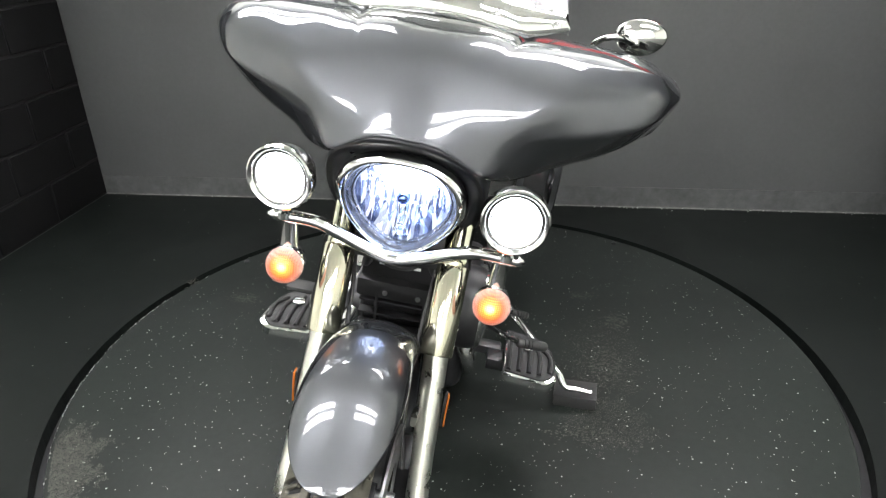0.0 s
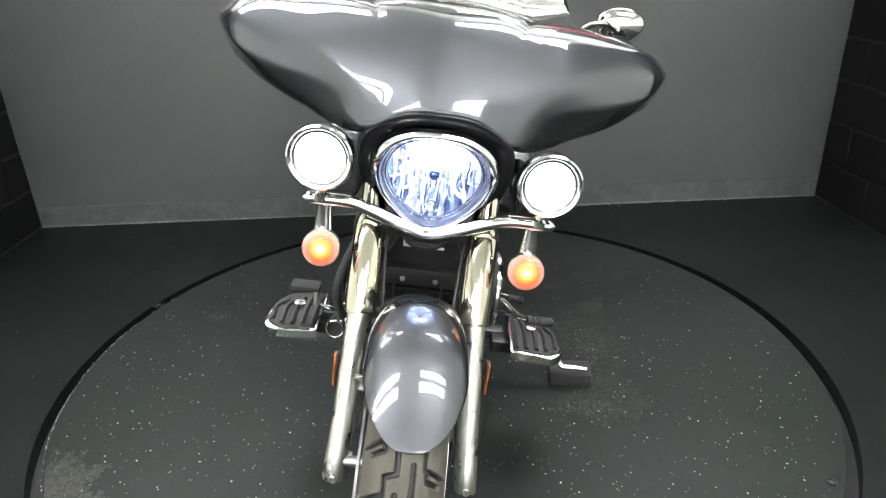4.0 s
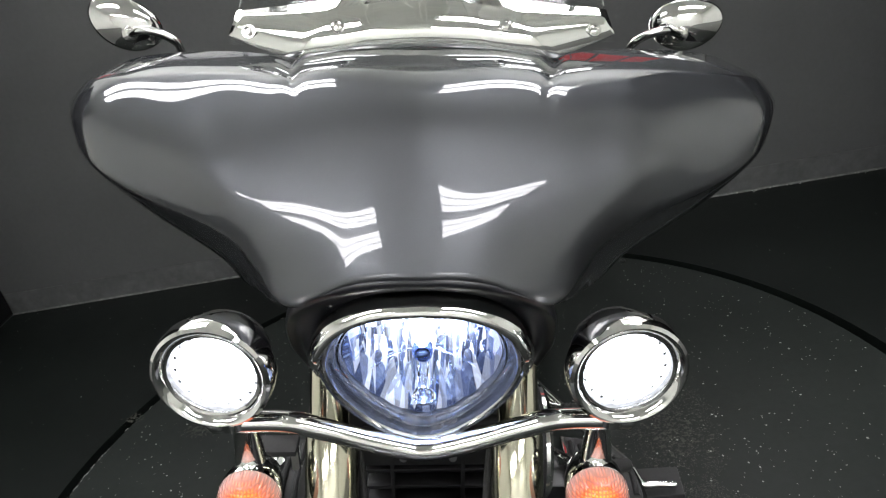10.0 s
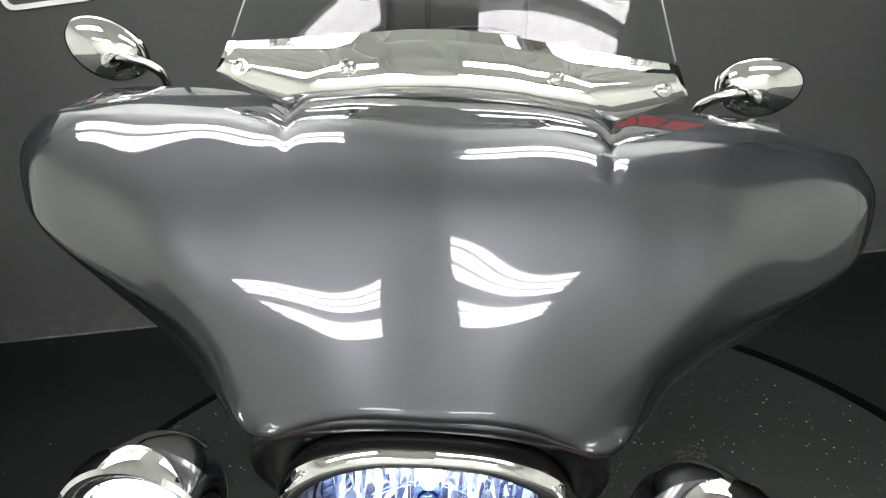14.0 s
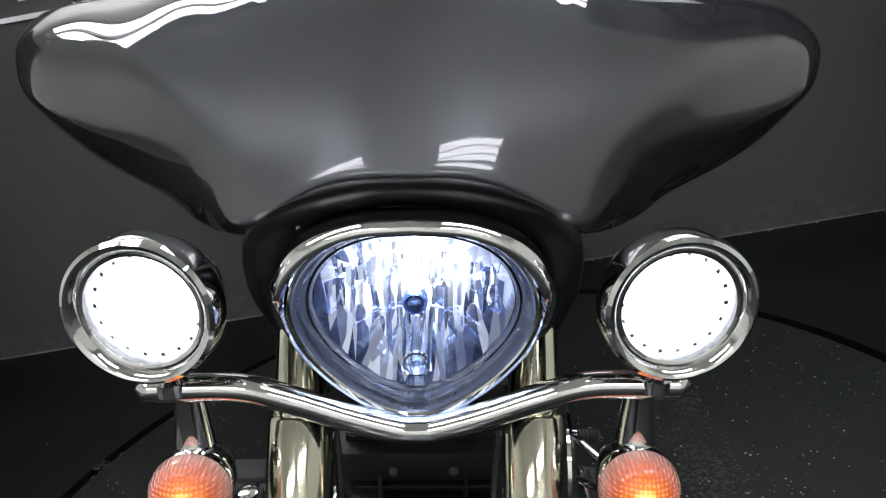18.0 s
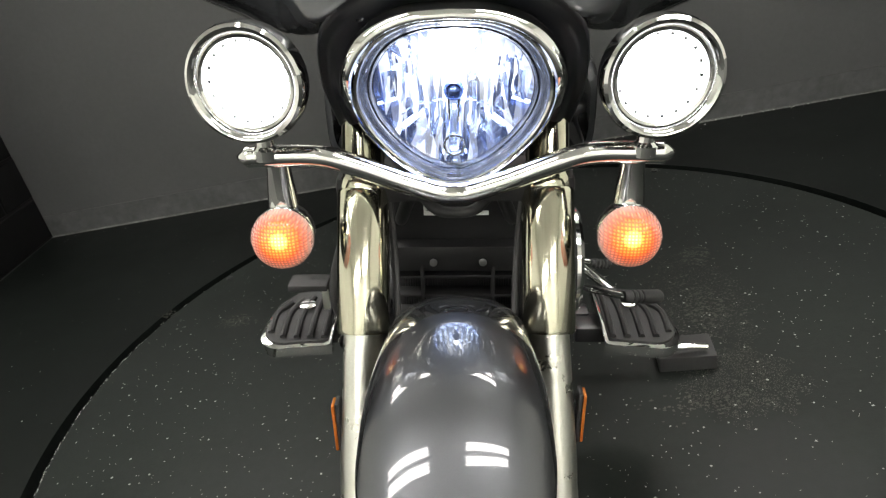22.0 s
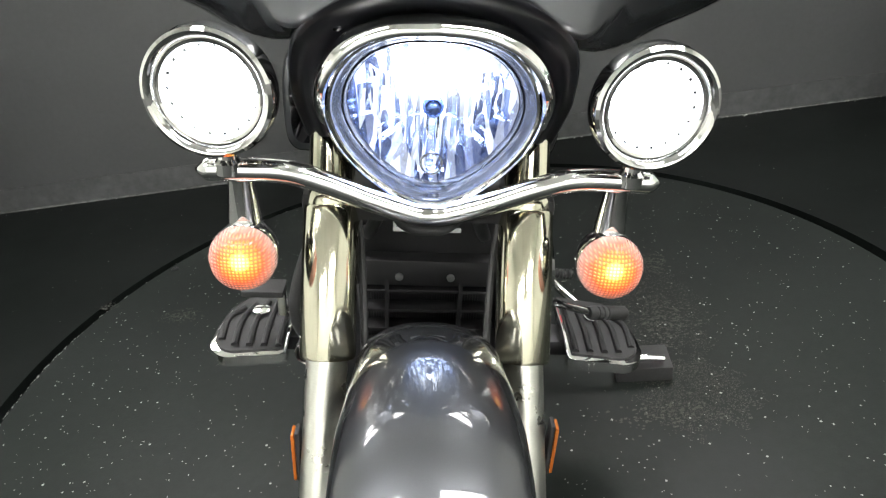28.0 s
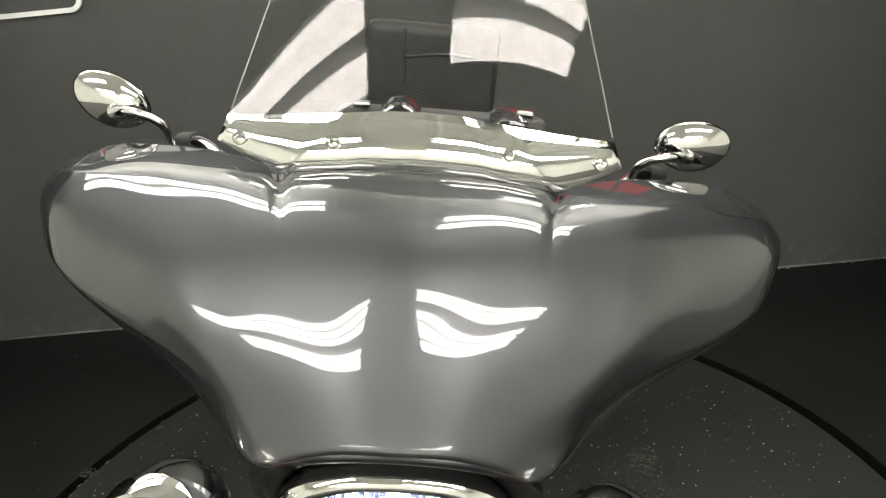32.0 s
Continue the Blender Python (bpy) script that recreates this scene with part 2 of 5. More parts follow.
def glowing_reflector(name, strength, centre, reach, stretch):
    """A mirror bowl whose own emission paints in the bulb's reflections: white near the bulb, broken into deep blue
    streaks away from it.
    """
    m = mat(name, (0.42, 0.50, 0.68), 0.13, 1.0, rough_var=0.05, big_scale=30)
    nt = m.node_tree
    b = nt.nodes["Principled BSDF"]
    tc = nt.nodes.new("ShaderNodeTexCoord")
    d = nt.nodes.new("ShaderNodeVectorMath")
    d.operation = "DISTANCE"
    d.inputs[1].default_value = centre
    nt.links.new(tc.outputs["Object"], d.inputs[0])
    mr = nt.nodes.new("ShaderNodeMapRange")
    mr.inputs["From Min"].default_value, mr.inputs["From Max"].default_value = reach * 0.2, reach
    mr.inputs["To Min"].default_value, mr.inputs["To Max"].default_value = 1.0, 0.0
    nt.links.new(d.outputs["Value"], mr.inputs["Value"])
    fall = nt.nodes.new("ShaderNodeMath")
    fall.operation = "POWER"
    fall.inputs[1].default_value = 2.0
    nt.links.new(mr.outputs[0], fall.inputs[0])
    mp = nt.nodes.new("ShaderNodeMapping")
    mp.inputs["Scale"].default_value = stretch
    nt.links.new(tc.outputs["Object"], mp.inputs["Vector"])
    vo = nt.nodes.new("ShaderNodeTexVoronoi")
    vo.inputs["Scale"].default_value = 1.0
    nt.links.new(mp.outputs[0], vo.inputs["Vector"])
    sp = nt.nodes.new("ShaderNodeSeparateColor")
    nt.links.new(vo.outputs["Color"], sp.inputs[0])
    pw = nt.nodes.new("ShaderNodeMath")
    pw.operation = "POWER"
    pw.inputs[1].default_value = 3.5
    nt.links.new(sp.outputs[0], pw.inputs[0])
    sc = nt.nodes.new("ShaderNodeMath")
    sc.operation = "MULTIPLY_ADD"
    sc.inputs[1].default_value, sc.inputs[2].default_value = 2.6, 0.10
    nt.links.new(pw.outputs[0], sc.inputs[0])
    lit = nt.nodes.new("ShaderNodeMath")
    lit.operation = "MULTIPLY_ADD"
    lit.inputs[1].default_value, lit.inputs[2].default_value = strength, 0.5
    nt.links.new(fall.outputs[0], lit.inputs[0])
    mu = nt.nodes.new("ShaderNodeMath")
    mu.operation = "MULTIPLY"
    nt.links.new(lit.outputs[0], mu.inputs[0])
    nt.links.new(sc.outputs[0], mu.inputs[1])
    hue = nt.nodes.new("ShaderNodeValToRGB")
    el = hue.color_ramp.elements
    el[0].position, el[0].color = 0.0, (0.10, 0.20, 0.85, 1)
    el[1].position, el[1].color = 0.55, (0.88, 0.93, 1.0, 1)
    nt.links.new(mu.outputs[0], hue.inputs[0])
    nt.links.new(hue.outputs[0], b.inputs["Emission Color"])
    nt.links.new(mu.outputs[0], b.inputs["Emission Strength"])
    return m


# ================= mesh helpers =================
def link(name, bm, material, parent=None, label="", smooth=True, angle=40.0):
    me = bpy.data.meshes.new(name)
    bmesh.ops.recalc_face_normals(bm, faces=bm.faces[:])
    if smooth:
        for f in bm.faces:
            f.smooth = True
        lim = radians(angle)
        for e in bm.edges:
            if len(e.link_faces) == 2 and e.calc_face_angle(0.0) > lim:
                e.smooth = False
    bm.to_mesh(me)
    bm.free()
    me.materials.append(material)
    ob = new(name, me)
    ob.parent = parent
    if label:
        tagged(ob, label)
    return ob


def part(name, bm, material, parent, label="", smooth=True, angle=40.0):
    """One mesh object under a thing or under a part."""
    return link(name, bm, material, parent, label, smooth, angle)


def thing(name, bm, material, label, category, group="", kind=""):
    return tagged(link(name, bm, material), label, category, group, kind)


def empty(name, m, label, category, group="", kind=""):
    ob = new(name)
    ob.empty_display_size = 0.05
    ob.matrix_basis = m
    return tagged(ob, label, category, group, kind)


def grid(pts, loop_u=False, loop_v=False, bm=None):
    """A sheet of quads over an array of points [u][v]."""
    bm = bm or bmesh.new()
    vs = [[bm.verts.new(p) for p in row] for row in pts]
    nu, nv = len(vs), len(vs[0])
    for i in range(nu if loop_u else nu - 1):
        for j in range(nv if loop_v else nv - 1):
            q = [vs[i][j], vs[(i + 1) % nu][j], vs[(i + 1) % nu][(j + 1) % nv], vs[i][(j + 1) % nv]]
            bm.faces.new(q)
    return bm, vs


def box(x0, x1, y0, y1, z0, z1, bevel=0.0, bm=None, m=None, seg=2):
    bm2 = bmesh.new()
    bmesh.ops.create_cube(bm2, size=1.0)
    for v in bm2.verts:
        v.co = Vector(((x0 + x1) / 2 + v.co.x * (x1 - x0), (y0 + y1) / 2 + v.co.y * (y1 - y0), (z0 + z1) / 2 + v.co.z * (z1 - z0)))
    if bevel:
        bmesh.ops.bevel(bm2, geom=bm2.edges[:], offset=bevel, segments=seg, affect="EDGES", profile=0.6)
    if m is not None:
        bm2.transform(m)
    return merge(bm, bm2)


def merge(bm, other):
    if bm is None:
        return other
    me = bpy.data.meshes.new("tmp")
    other.to_mesh(me)
    other.free()
    bm.from_mesh(me)
    bpy.data.meshes.remove(me)
    return bm


def frame_axes(d):
    d = Vector(d).normalized()
    a = Vector((0, 0, 1)) if abs(d.z) < 0.9 else Vector((1, 0, 0))
    u = d.cross(a).normalized()
    return d, u, d.cross(u).normalized()


def lathe(origin, axis, profile, n=40, bm=None, up=None):
    """Turns a profile of (radius, distance along the axis) round the axis."""
    d, u, w = frame_axes(axis)
    o = Vector(origin)
    bm2 = bmesh.new()
    rings = []
    for r, h in profile:
        if r < 1e-5:
            rings.append([bm2.verts.new(o + d * h)])
        else:
            rings.append([bm2.verts.new(o + d * h + (u * math.cos(2 * math.pi * k / n) + w * math.sin(2 * math.pi * k / n)) * r) for k in range(n)])
    for a, b in zip(rings, rings[1:]):
        for k in range(n):
            if len(a) == 1 and len(b) == 1:
                continue
            if len(a) == 1:
                bm2.faces.new((a[0], b[k], b[(k + 1) % n]))
            elif len(b) == 1:
                bm2.faces.new((a[k], a[(k + 1) % n], b[0]))
            else:
                bm2.faces.new((a[k], a[(k + 1) % n], b[(k + 1) % n], b[k]))
    return merge(bm, bm2)


def spline(points, n):
    """A smooth curve through points, n steps a span."""
    p = [Vector(q) for q in points]
    p = [2 * p[0] - p[1]] + p + [2 * p[-1] - p[-2]]
    out = []
    for i in range(1, len(p) - 2):
        for k in range(n):
            t = k / n
            out.append(0.5 * ((2 * p[i]) + (p[i + 1] - p[i - 1]) * t + (2 * p[i - 1] - 5 * p[i] + 4 * p[i + 1] - p[i + 2]) * t * t
                              + (3 * p[i] - p[i - 1] - 3 * p[i + 1] + p[i + 2]) * t ** 3))
    out.append(p[-2])
    return out


def tube(points, radius, n=14, steps=8, caps=True, bm=None, flat=1.0, smooth=True):
    """A round bar swept along points; radius may be one number or one for each point."""
    path = spline(points, steps) if smooth and len(points) > 2 else [Vector(p) for p in points]
    rad = radius if callable(radius) else (lambda s: radius)
    bm2 = bmesh.new()
    rings = []
    side = None
    for i, p in enumerate(path):
        d = (path[min(i + 1, len(path) - 1)] - path[max(i - 1, 0)]).normalized()
        if side is None:
            side = frame_axes(d)[1]
        side = (side - d * side.dot(d)).normalized()
        w = d.cross(side)
        r = rad(i / (len(path) - 1))
        rings.append([bm2.verts.new(p + (side * math.cos(2 * math.pi * k / n) * flat + w * math.sin(2 * math.pi * k / n)) * r) for k in range(n)])
    for a, b in zip(rings, rings[1:]):
        for k in range(n):
            bm2.faces.new((a[k], a[(k + 1) % n], b[(k + 1) % n], b[k]))
    if caps:
        for ring, s in ((rings[0], -1), (rings[-1], 1)):
            bm2.faces.new(ring)
    return merge(bm, bm2)


def surface(rows, nu, nv):
    """A smooth sheet through a net of control points rows[v][u]."""
    cols = [spline(r, nu) for r in rows]
    out = []
    for i in range(len(cols[0])):
        out.append(spline([c[i] for c in cols], nv))
    return out


def mirror_x(rows):
    """Half a net from the middle outwards, made whole."""
    return [[(-p[0], p[1], p[2]) for p in reversed(r[1:])] + list(r) for r in rows]


# ================= the studio =================
X0, X1, Y1, Y0 = -2.254, 1.800, 3.388, 2.38       # the dark bay
FLOOR_Y0 = -1.8                                  # where its dark floor ends
# unseen tops of the side walls are raised to keep light off the bay
BAY_H, SIDE_H, EAST_H, CEIL = 2.05, 2.21, 3.01, 4.6   # height of its back, west and east walls, and of the hall
HX, HY0, HY1 = 6.0, -6.5, 5.2                   # the pale hall it stands in
RING_X, RING_Y, RING_R = -0.208, 2.006, 1.168


def structure(name, bm, material, label, category):
    return tagged(link(name, bm, material, smooth=False), label, category, kind="structure")


def floor_sheet():
    """The floor round the turntable: one sheet with a round hole."""
    bm = bmesh.new()
    n = 128
    r = RING_R + 0.034
    inner, outer, low = [], [], []
    for k in range(n):
        a = 2 * math.pi * k / n
        c, s = math.cos(a), math.sin(a)
        inner.append(bm.verts.new((RING_X + r * c, RING_Y + r * s, 0)))
        low.append(bm.verts.new((RING_X + r * c, RING_Y + r * s, -0.05)))
        tx = ((X1 if c > 0 else X0) - RING_X) / c if abs(c) > 1e-6 else 1e9
        ty = ((Y1 if s > 0 else FLOOR_Y0) - RING_Y) / s if abs(s) > 1e-6 else 1e9
        t = min(tx, ty)
        outer.append(bm.verts.new((RING_X + t * c, RING_Y + t * s, 0)))
    for k in range(n):
        j = (k + 1) % n
        bm.faces.new((inner[k], inner[j], outer[j], outer[k]))
        bm.faces.new((low[k], low[j], inner[j], inner[k]))
    for cx, cy in ((X0, Y1), (X1, Y1), (X0, FLOOR_Y0), (X1, FLOOR_Y0)):
        near = sorted(outer, key=lambda v: (v.co.x - cx) ** 2 + (v.co.y - cy) ** 2)[:2]
        bm.faces.new((near[0], bm.verts.new((cx, cy, 0)), near[1]))
    return bm


structure("floor", floor_sheet(), FLOOR_MAT, "dark sealed studio floor with scuffs and specks", "floor")
structure("groove_bottom", lathe((RING_X, RING_Y, -0.045), (0, 0, 1), [(0, 0), (RING_R + 0.034, 0)], 96), GROOVE, "near-black bottom of the gap round the turntable", "floor")
deck = lathe((RING_X, RING_Y, 0), (0, 0, 1), [(RING_R - 0.02, -0.04), (RING_R, -0.04), (RING_R, -0.003), (RING_R - 0.003, 0), (0, 0)], 128)
turntable = thing("turntable", deck, TABLE_MAT, "round dark vehicle turntable set flush in the studio floor", "turntable")
for a in (-34, 56, 146, 236):
    ax, ay = RING_X + (RING_R - 0.03) * math.cos(radians(a)), RING_Y + (RING_R - 0.03) * math.sin(radians(a))
    part("bolt", lathe((ax, ay, 0.0), (0, 0, 1), [(0.012, 0), (0.012, 0.003), (0.009, 0.005), (0.005, 0.005), (0.004, 0.003), (0, 0.003)], 16), BLACK_SATIN, turntable, "black deck bolt")

structure("wall_north", box(X0 - 0.15, X1 + 0.15, Y1, Y1 + 0.15, 0, BAY_H), WALL_PAINT, "charcoal painted back wall of the photo bay", "wall")
east = structure("wall_east", box(X1 + 0.008, X1 + 0.15, Y0, Y1, 0, EAST_H), MORTAR, "black painted concrete block side wall", "wall")
west = structure("wall_west", box(X0 - 0.15, X0 - 0.008, Y0, Y1, 0, SIDE_H), MORTAR, "black painted concrete block side wall", "wall")
# the pale hall that the bay opens to
hall_floor = box(-HX, HX, HY0, FLOOR_Y0, -0.1, 0.0)
box(-HX, X0, FLOOR_Y0, HY1, -0.1, 0.0, bm=hall_floor)
box(X1, HX, FLOOR_Y0, HY1, -0.1, 0.0, bm=hall_floor)
box(X0, X1, Y1 + 0.1, HY1, -0.1, 0.0, bm=hall_floor)
structure("hall_floor", hall_floor, HALL_FLOOR, "grey concrete floor of the hall", "floor")
structure("hall_wall_south", box(-HX - 0.15, HX + 0.15, HY0 - 0.15, HY0, 0, CEIL), PALE_WALL, "pale wall behind the camera", "wall")
structure("hall_wall_north", box(-HX - 0.15, HX + 0.15, HY1, HY1 + 0.15, 0, CEIL), PALE_WALL, "pale wall beyond the bay", "wall")
structure("hall_wall_east", box(HX, HX + 0.15, HY0, HY1, 0, CEIL), PALE_WALL, "pale side wall of the hall", "wall")
structure("hall_wall_west", box(-HX - 0.15, -HX, HY0, HY1, 0, CEIL), PALE_WALL, "pale side wall of the hall", "wall")
roof = box(-HX - 0.15, HX + 0.15, HY0 - 0.15, HY1 + 0.15, CEIL, CEIL + 0.12)
for k in range(48):
    box(-HX + 0.25 * k + 0.05, -HX + 0.25 * k + 0.11, HY0, HY1, CEIL - 0.045, CEIL + 0.01, bm=roof)
structure("ceiling", roof, CEILING_MAT, "pale ribbed metal ceiling", "ceiling")

# scuffed strip along the foot of the back wall
structure("baseboard", box(X0, X1, Y1 - 0.005, Y1 - 0.001, 0.0, 0.105), SCUFFED, "scuffed grey strip along the foot of the wall", "skirting")

structure("trim", box(X0, X1, Y1 - 0.011, Y1 - 0.0052, 0.0, 0.006), SEALANT, "pale worn sealant bead where wall meets floor", "trim")


# ceiling lights: three rows of two, six tubes each
def ceiling_light(cx, cy):
    top = empty("ceiling_light", pose(cx, cy, CEIL - 0.36), "grey fluorescent high-bay fixture with six lit tubes", "ceiling light", "ceiling lights")
    part("housing", box(-1.58, 1.58, -0.47, 0.47, 0.0, 0.06, 0.01), HOUSING, top)
    for sx in (-1, 1):
        part("rod", tube([(sx * 0.9, 0, 0.06), (sx * 0.9, 0, 0.36)], 0.006, 6), HOUSING, top)
    for k in range(6):
        y = -0.40 + 0.125 * k + (0.175 if k > 2 else 0.0)
        part("tube", lathe((-1.54, y, -0.048), (1, 0, 0), [(0, 0), (0.047, 0), (0.047, 3.08), (0, 3.08)], 16), TUBE, top, "lit fluorescent tube")
    return top


for lx, ly in ((-2.42, 4.2), (2.25, 4.2), (-2.42, -0.4), (2.25, -0.4), (-2.42, -5.0), (2.25, -5.0)):
    ceiling_light(lx, ly)

# emblem on the back wall, as plain shapes
sign = empty("wall_sign", pose(0, Y1, 0), "white and red block emblem fixed on the charcoal wall", "sign")


def slab(x0, x1, z0, z1, slant, depth=0.012, cut=None):
    bm = bmesh.new()
    s = slant * (z1 - z0)
    f = [(x0, z0), (x1, z0), (x1 + s, z1), (x0 + s, z1)]
    lo = [bm.verts.new((x, -0.001, z)) for x, z in f]
    hi = [bm.verts.new((x, -depth, z)) for x, z in f]
    bm.faces.new(hi)
    for k in range(4):
        bm.faces.new((lo[k], lo[(k + 1) % 4], hi[(k + 1) % 4], hi[k]))
    bmesh.ops.bevel(bm, geom=[e for e in bm.edges if abs(e.verts[0].co.y - e.verts[1].co.y) > 0.005], offset=0.006, segments=2, affect="EDGES")
    return bm


def emblem_frame(x0, x1, z0, z1, slant, wide, corner):
    """A flat frame with round corners, leaning like the lettering."""
    rings = []
    for inset, y in ((0.0, -0.001), (0.0, -0.012), (wide, -0.012), (wide, -0.001)):
        r, ring = corner - inset, []
        for cx, cz, a0 in ((x1 - corner, z1 - corner, 0), (x0 + corner, z1 - corner, 90), (x0 + corner, z0 + corner, 180), (x1 - corner, z0 + corner, 270)):
            for k in range(9):
                a = radians(a0 + 90 * k / 8)
                z = cz + r * math.sin(a)
                ring.append((cx + r * math.cos(a) + slant * (z - z0), y, z))
        rings.append(ring)
    return grid(rings, loop_v=True)[0]


part("emblem_frame", emblem_frame(-1.706, -1.362, 1.300, 1.685, 0.1, 0.017, 0.045), SIGN_WHITE, sign, "white frame with round corners")
for z0, z1, dx in ((1.364, 1.525, 0.0), (1.545, 1.632, 0.018)):
    plate = part("emblem_plate", slab(-1.582 + dx, -1.487 + dx, z0, z1, 0.1, 0.010), SIGN_WHITE, sign)
    part("emblem_bar", slab(-1.570 + dx, -1.497 + dx, z0 + 0.011, z1 - 0.011, 0.1, 0.0135), SIGN_RED, plate, "red bar")
left = -1.345
for k, wd in enumerate((0.255, 0.275, 0.215, 0.275, 0.250, 0.183, 0.183, 0.183, 0.183, 0.183, 0.183)):
    part("letter_block", slab(left, left + wd - 0.026, 1.372, 1.62, 0.1), SIGN_WHITE if k < 5 else SIGN_RED, sign, "white block" if k < 5 else "red block")
    left += wd

# ================= the motorcycle =================
BIKE = pose(-0.3490, 1.1152, 0.0, 0, 9.51, -1.32)
bike = empty("motorcycle", BIKE, "charcoal pearl touring motorcycle with batwing fairing, leaning on its side stand", "motorcycle")
to_bike = BIKE.inverted()
WX, AY, AZ = 0.012, 0.02, 0.318        # front wheel: centre across, axle


def fork_y(z):
    return 0.178 + (z - 0.57) * 0.555


# ---- front wheel
def tyre_mesh(wx, ay, az, radius, half, treaded):
    if treaded:      # finest on the arc that shows below the fender
        th = np.concatenate([np.linspace(0.3, 1.95, 640, endpoint=False), np.linspace(1.95, 0.3 + 2 * np.pi, 140, endpoint=False)])
        ph = np.concatenate([np.linspace(-2.0, -1.15, 10, endpoint=False), np.linspace(-1.15, 1.15, 160), np.linspace(1.15, 2.0, 11)[1:]])
    else:
        th, ph = np.linspace(0, 2 * np.pi, 96, endpoint=False), np.linspace(-2.0, 2.0, 20)
    nt_, np_ = len(th), len(ph)
    T, P = np.meshgrid(th, ph, indexing="ij")
    b = 0.055
    rc = radius - b
    depth = np.zeros_like(T)
    if treaded:
        squeeze = 18 / 25
        pitch = 2 * np.pi * radius / 25
        along = (T * radius) % pitch
        across = P * 0.062
        best = np.full_like(T, 1.0)
        lines = [[(0.0, -0.012), (0.040, -0.012), (0.047, -0.030), (0.083, -0.030), (0.092, -0.050), (0.104, -0.074)],
                 [(0.055, 0.012), (0.095, 0.012), (0.102, 0.030), (0.138, 0.030), (0.147, 0.050), (0.159, 0.074)],
                 [(-0.03, -0.012), (0.002, -0.012)], [(0.02, 0.012), (0.057, 0.012)],
                 [(0.03, 0.033), (0.05, 0.033), (0.06, 0.058)], [(-0.022, -0.033), (-0.004, -0.033), (0.006, -0.058)]]
        for line in [[(a * squeeze, c) for a, c in one] for one in lines]:
            for (a0, c0), (a1, c1) in zip(line, line[1:]):
                for shift in (-pitch, 0, pitch):
                    dx, dy = a1 - a0, c1 - c0
                    t = np.clip(((along - a0 - shift) * dx + (across - c0) * dy) / (dx * dx + dy * dy), 0, 1)
                    best = np.minimum(best, np.hypot(along - a0 - shift - t * dx, across - c0 - t * dy))
        depth = 0.0065 * np.clip((0.0048 - best) / 0.0018, 0, 1)
    r = rc + (b - depth) * np.cos(P)
    x = wx + half * np.sin(P) * (1 - depth / b)
    pts = np.stack([x, ay - r * np.sin(T), az + r * np.cos(T)], -1)
    bm, vs = grid(pts.tolist(), loop_u=True)
    if treaded:
        # recessed faces take the near-black material, which paints shade into the grooves
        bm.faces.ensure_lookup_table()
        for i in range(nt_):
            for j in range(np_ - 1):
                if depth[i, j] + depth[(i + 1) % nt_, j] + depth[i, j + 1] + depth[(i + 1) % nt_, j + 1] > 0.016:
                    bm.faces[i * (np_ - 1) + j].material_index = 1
    return bm


def wheel(wx, ay, az, radius, half, treaded, name):
    hub = part(name, lathe((wx - 0.05, ay, az), (1, 0, 0), [(0.0, 0), (0.03, 0), (0.034, 0.02), (0.028, 0.05), (0.034, 0.08), (0.03, 0.1), (0, 0.1)], 28), BLACK_SATIN, bike, "cast wheel")
    tyre = part("tyre", tyre_mesh(wx, ay, az, radius, half, treaded), RUBBER, hub, "worn black tyre with zigzag tread grooves", angle=50)
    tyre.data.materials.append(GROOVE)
    rr = radius - 0.085
    part("rim", lathe((wx, ay, az), (1, 0, 0), [(rr - 0.02, -0.04), (rr + 0.012, -0.052), (rr + 0.014, -0.046), (rr - 0.006, -0.03), (rr - 0.012, 0), (rr - 0.006, 0.03), (rr + 0.014, 0.046), (rr + 0.012, 0.052), (rr - 0.02, 0.04), (rr - 0.026, 0), (rr - 0.02, -0.04)], 64), BLACK_SATIN, hub)
    for k in range(5):
        a = 2 * math.pi * k / 5 + 0.3
        for da in (-0.12, 0.12):
            p0 = (wx, ay + 0.03 * math.cos(a), az + 0.03 * math.sin(a))
            p1 = (wx, ay + (rr - 0.012) * math.cos(a + da), az + (rr - 0.012) * math.sin(a + da))
            part("spoke", tube([p0, p1], 0.011, 10), BLACK_SATIN, hub)
    for sx in (-1, 1):
        x = wx + sx * 0.072
        part("brake_disc", lathe((x, ay, az), (sx, 0, 0), [(0.075, 0), (0.148, 0), (0.148, 0.005), (0.075, 0.005), (0.075, 0)], 56), STEEL, hub, "steel brake disc")
    return hub


wheel(WX - 0.012, AY, AZ, 0.318, 0.0645, True, "front_wheel")


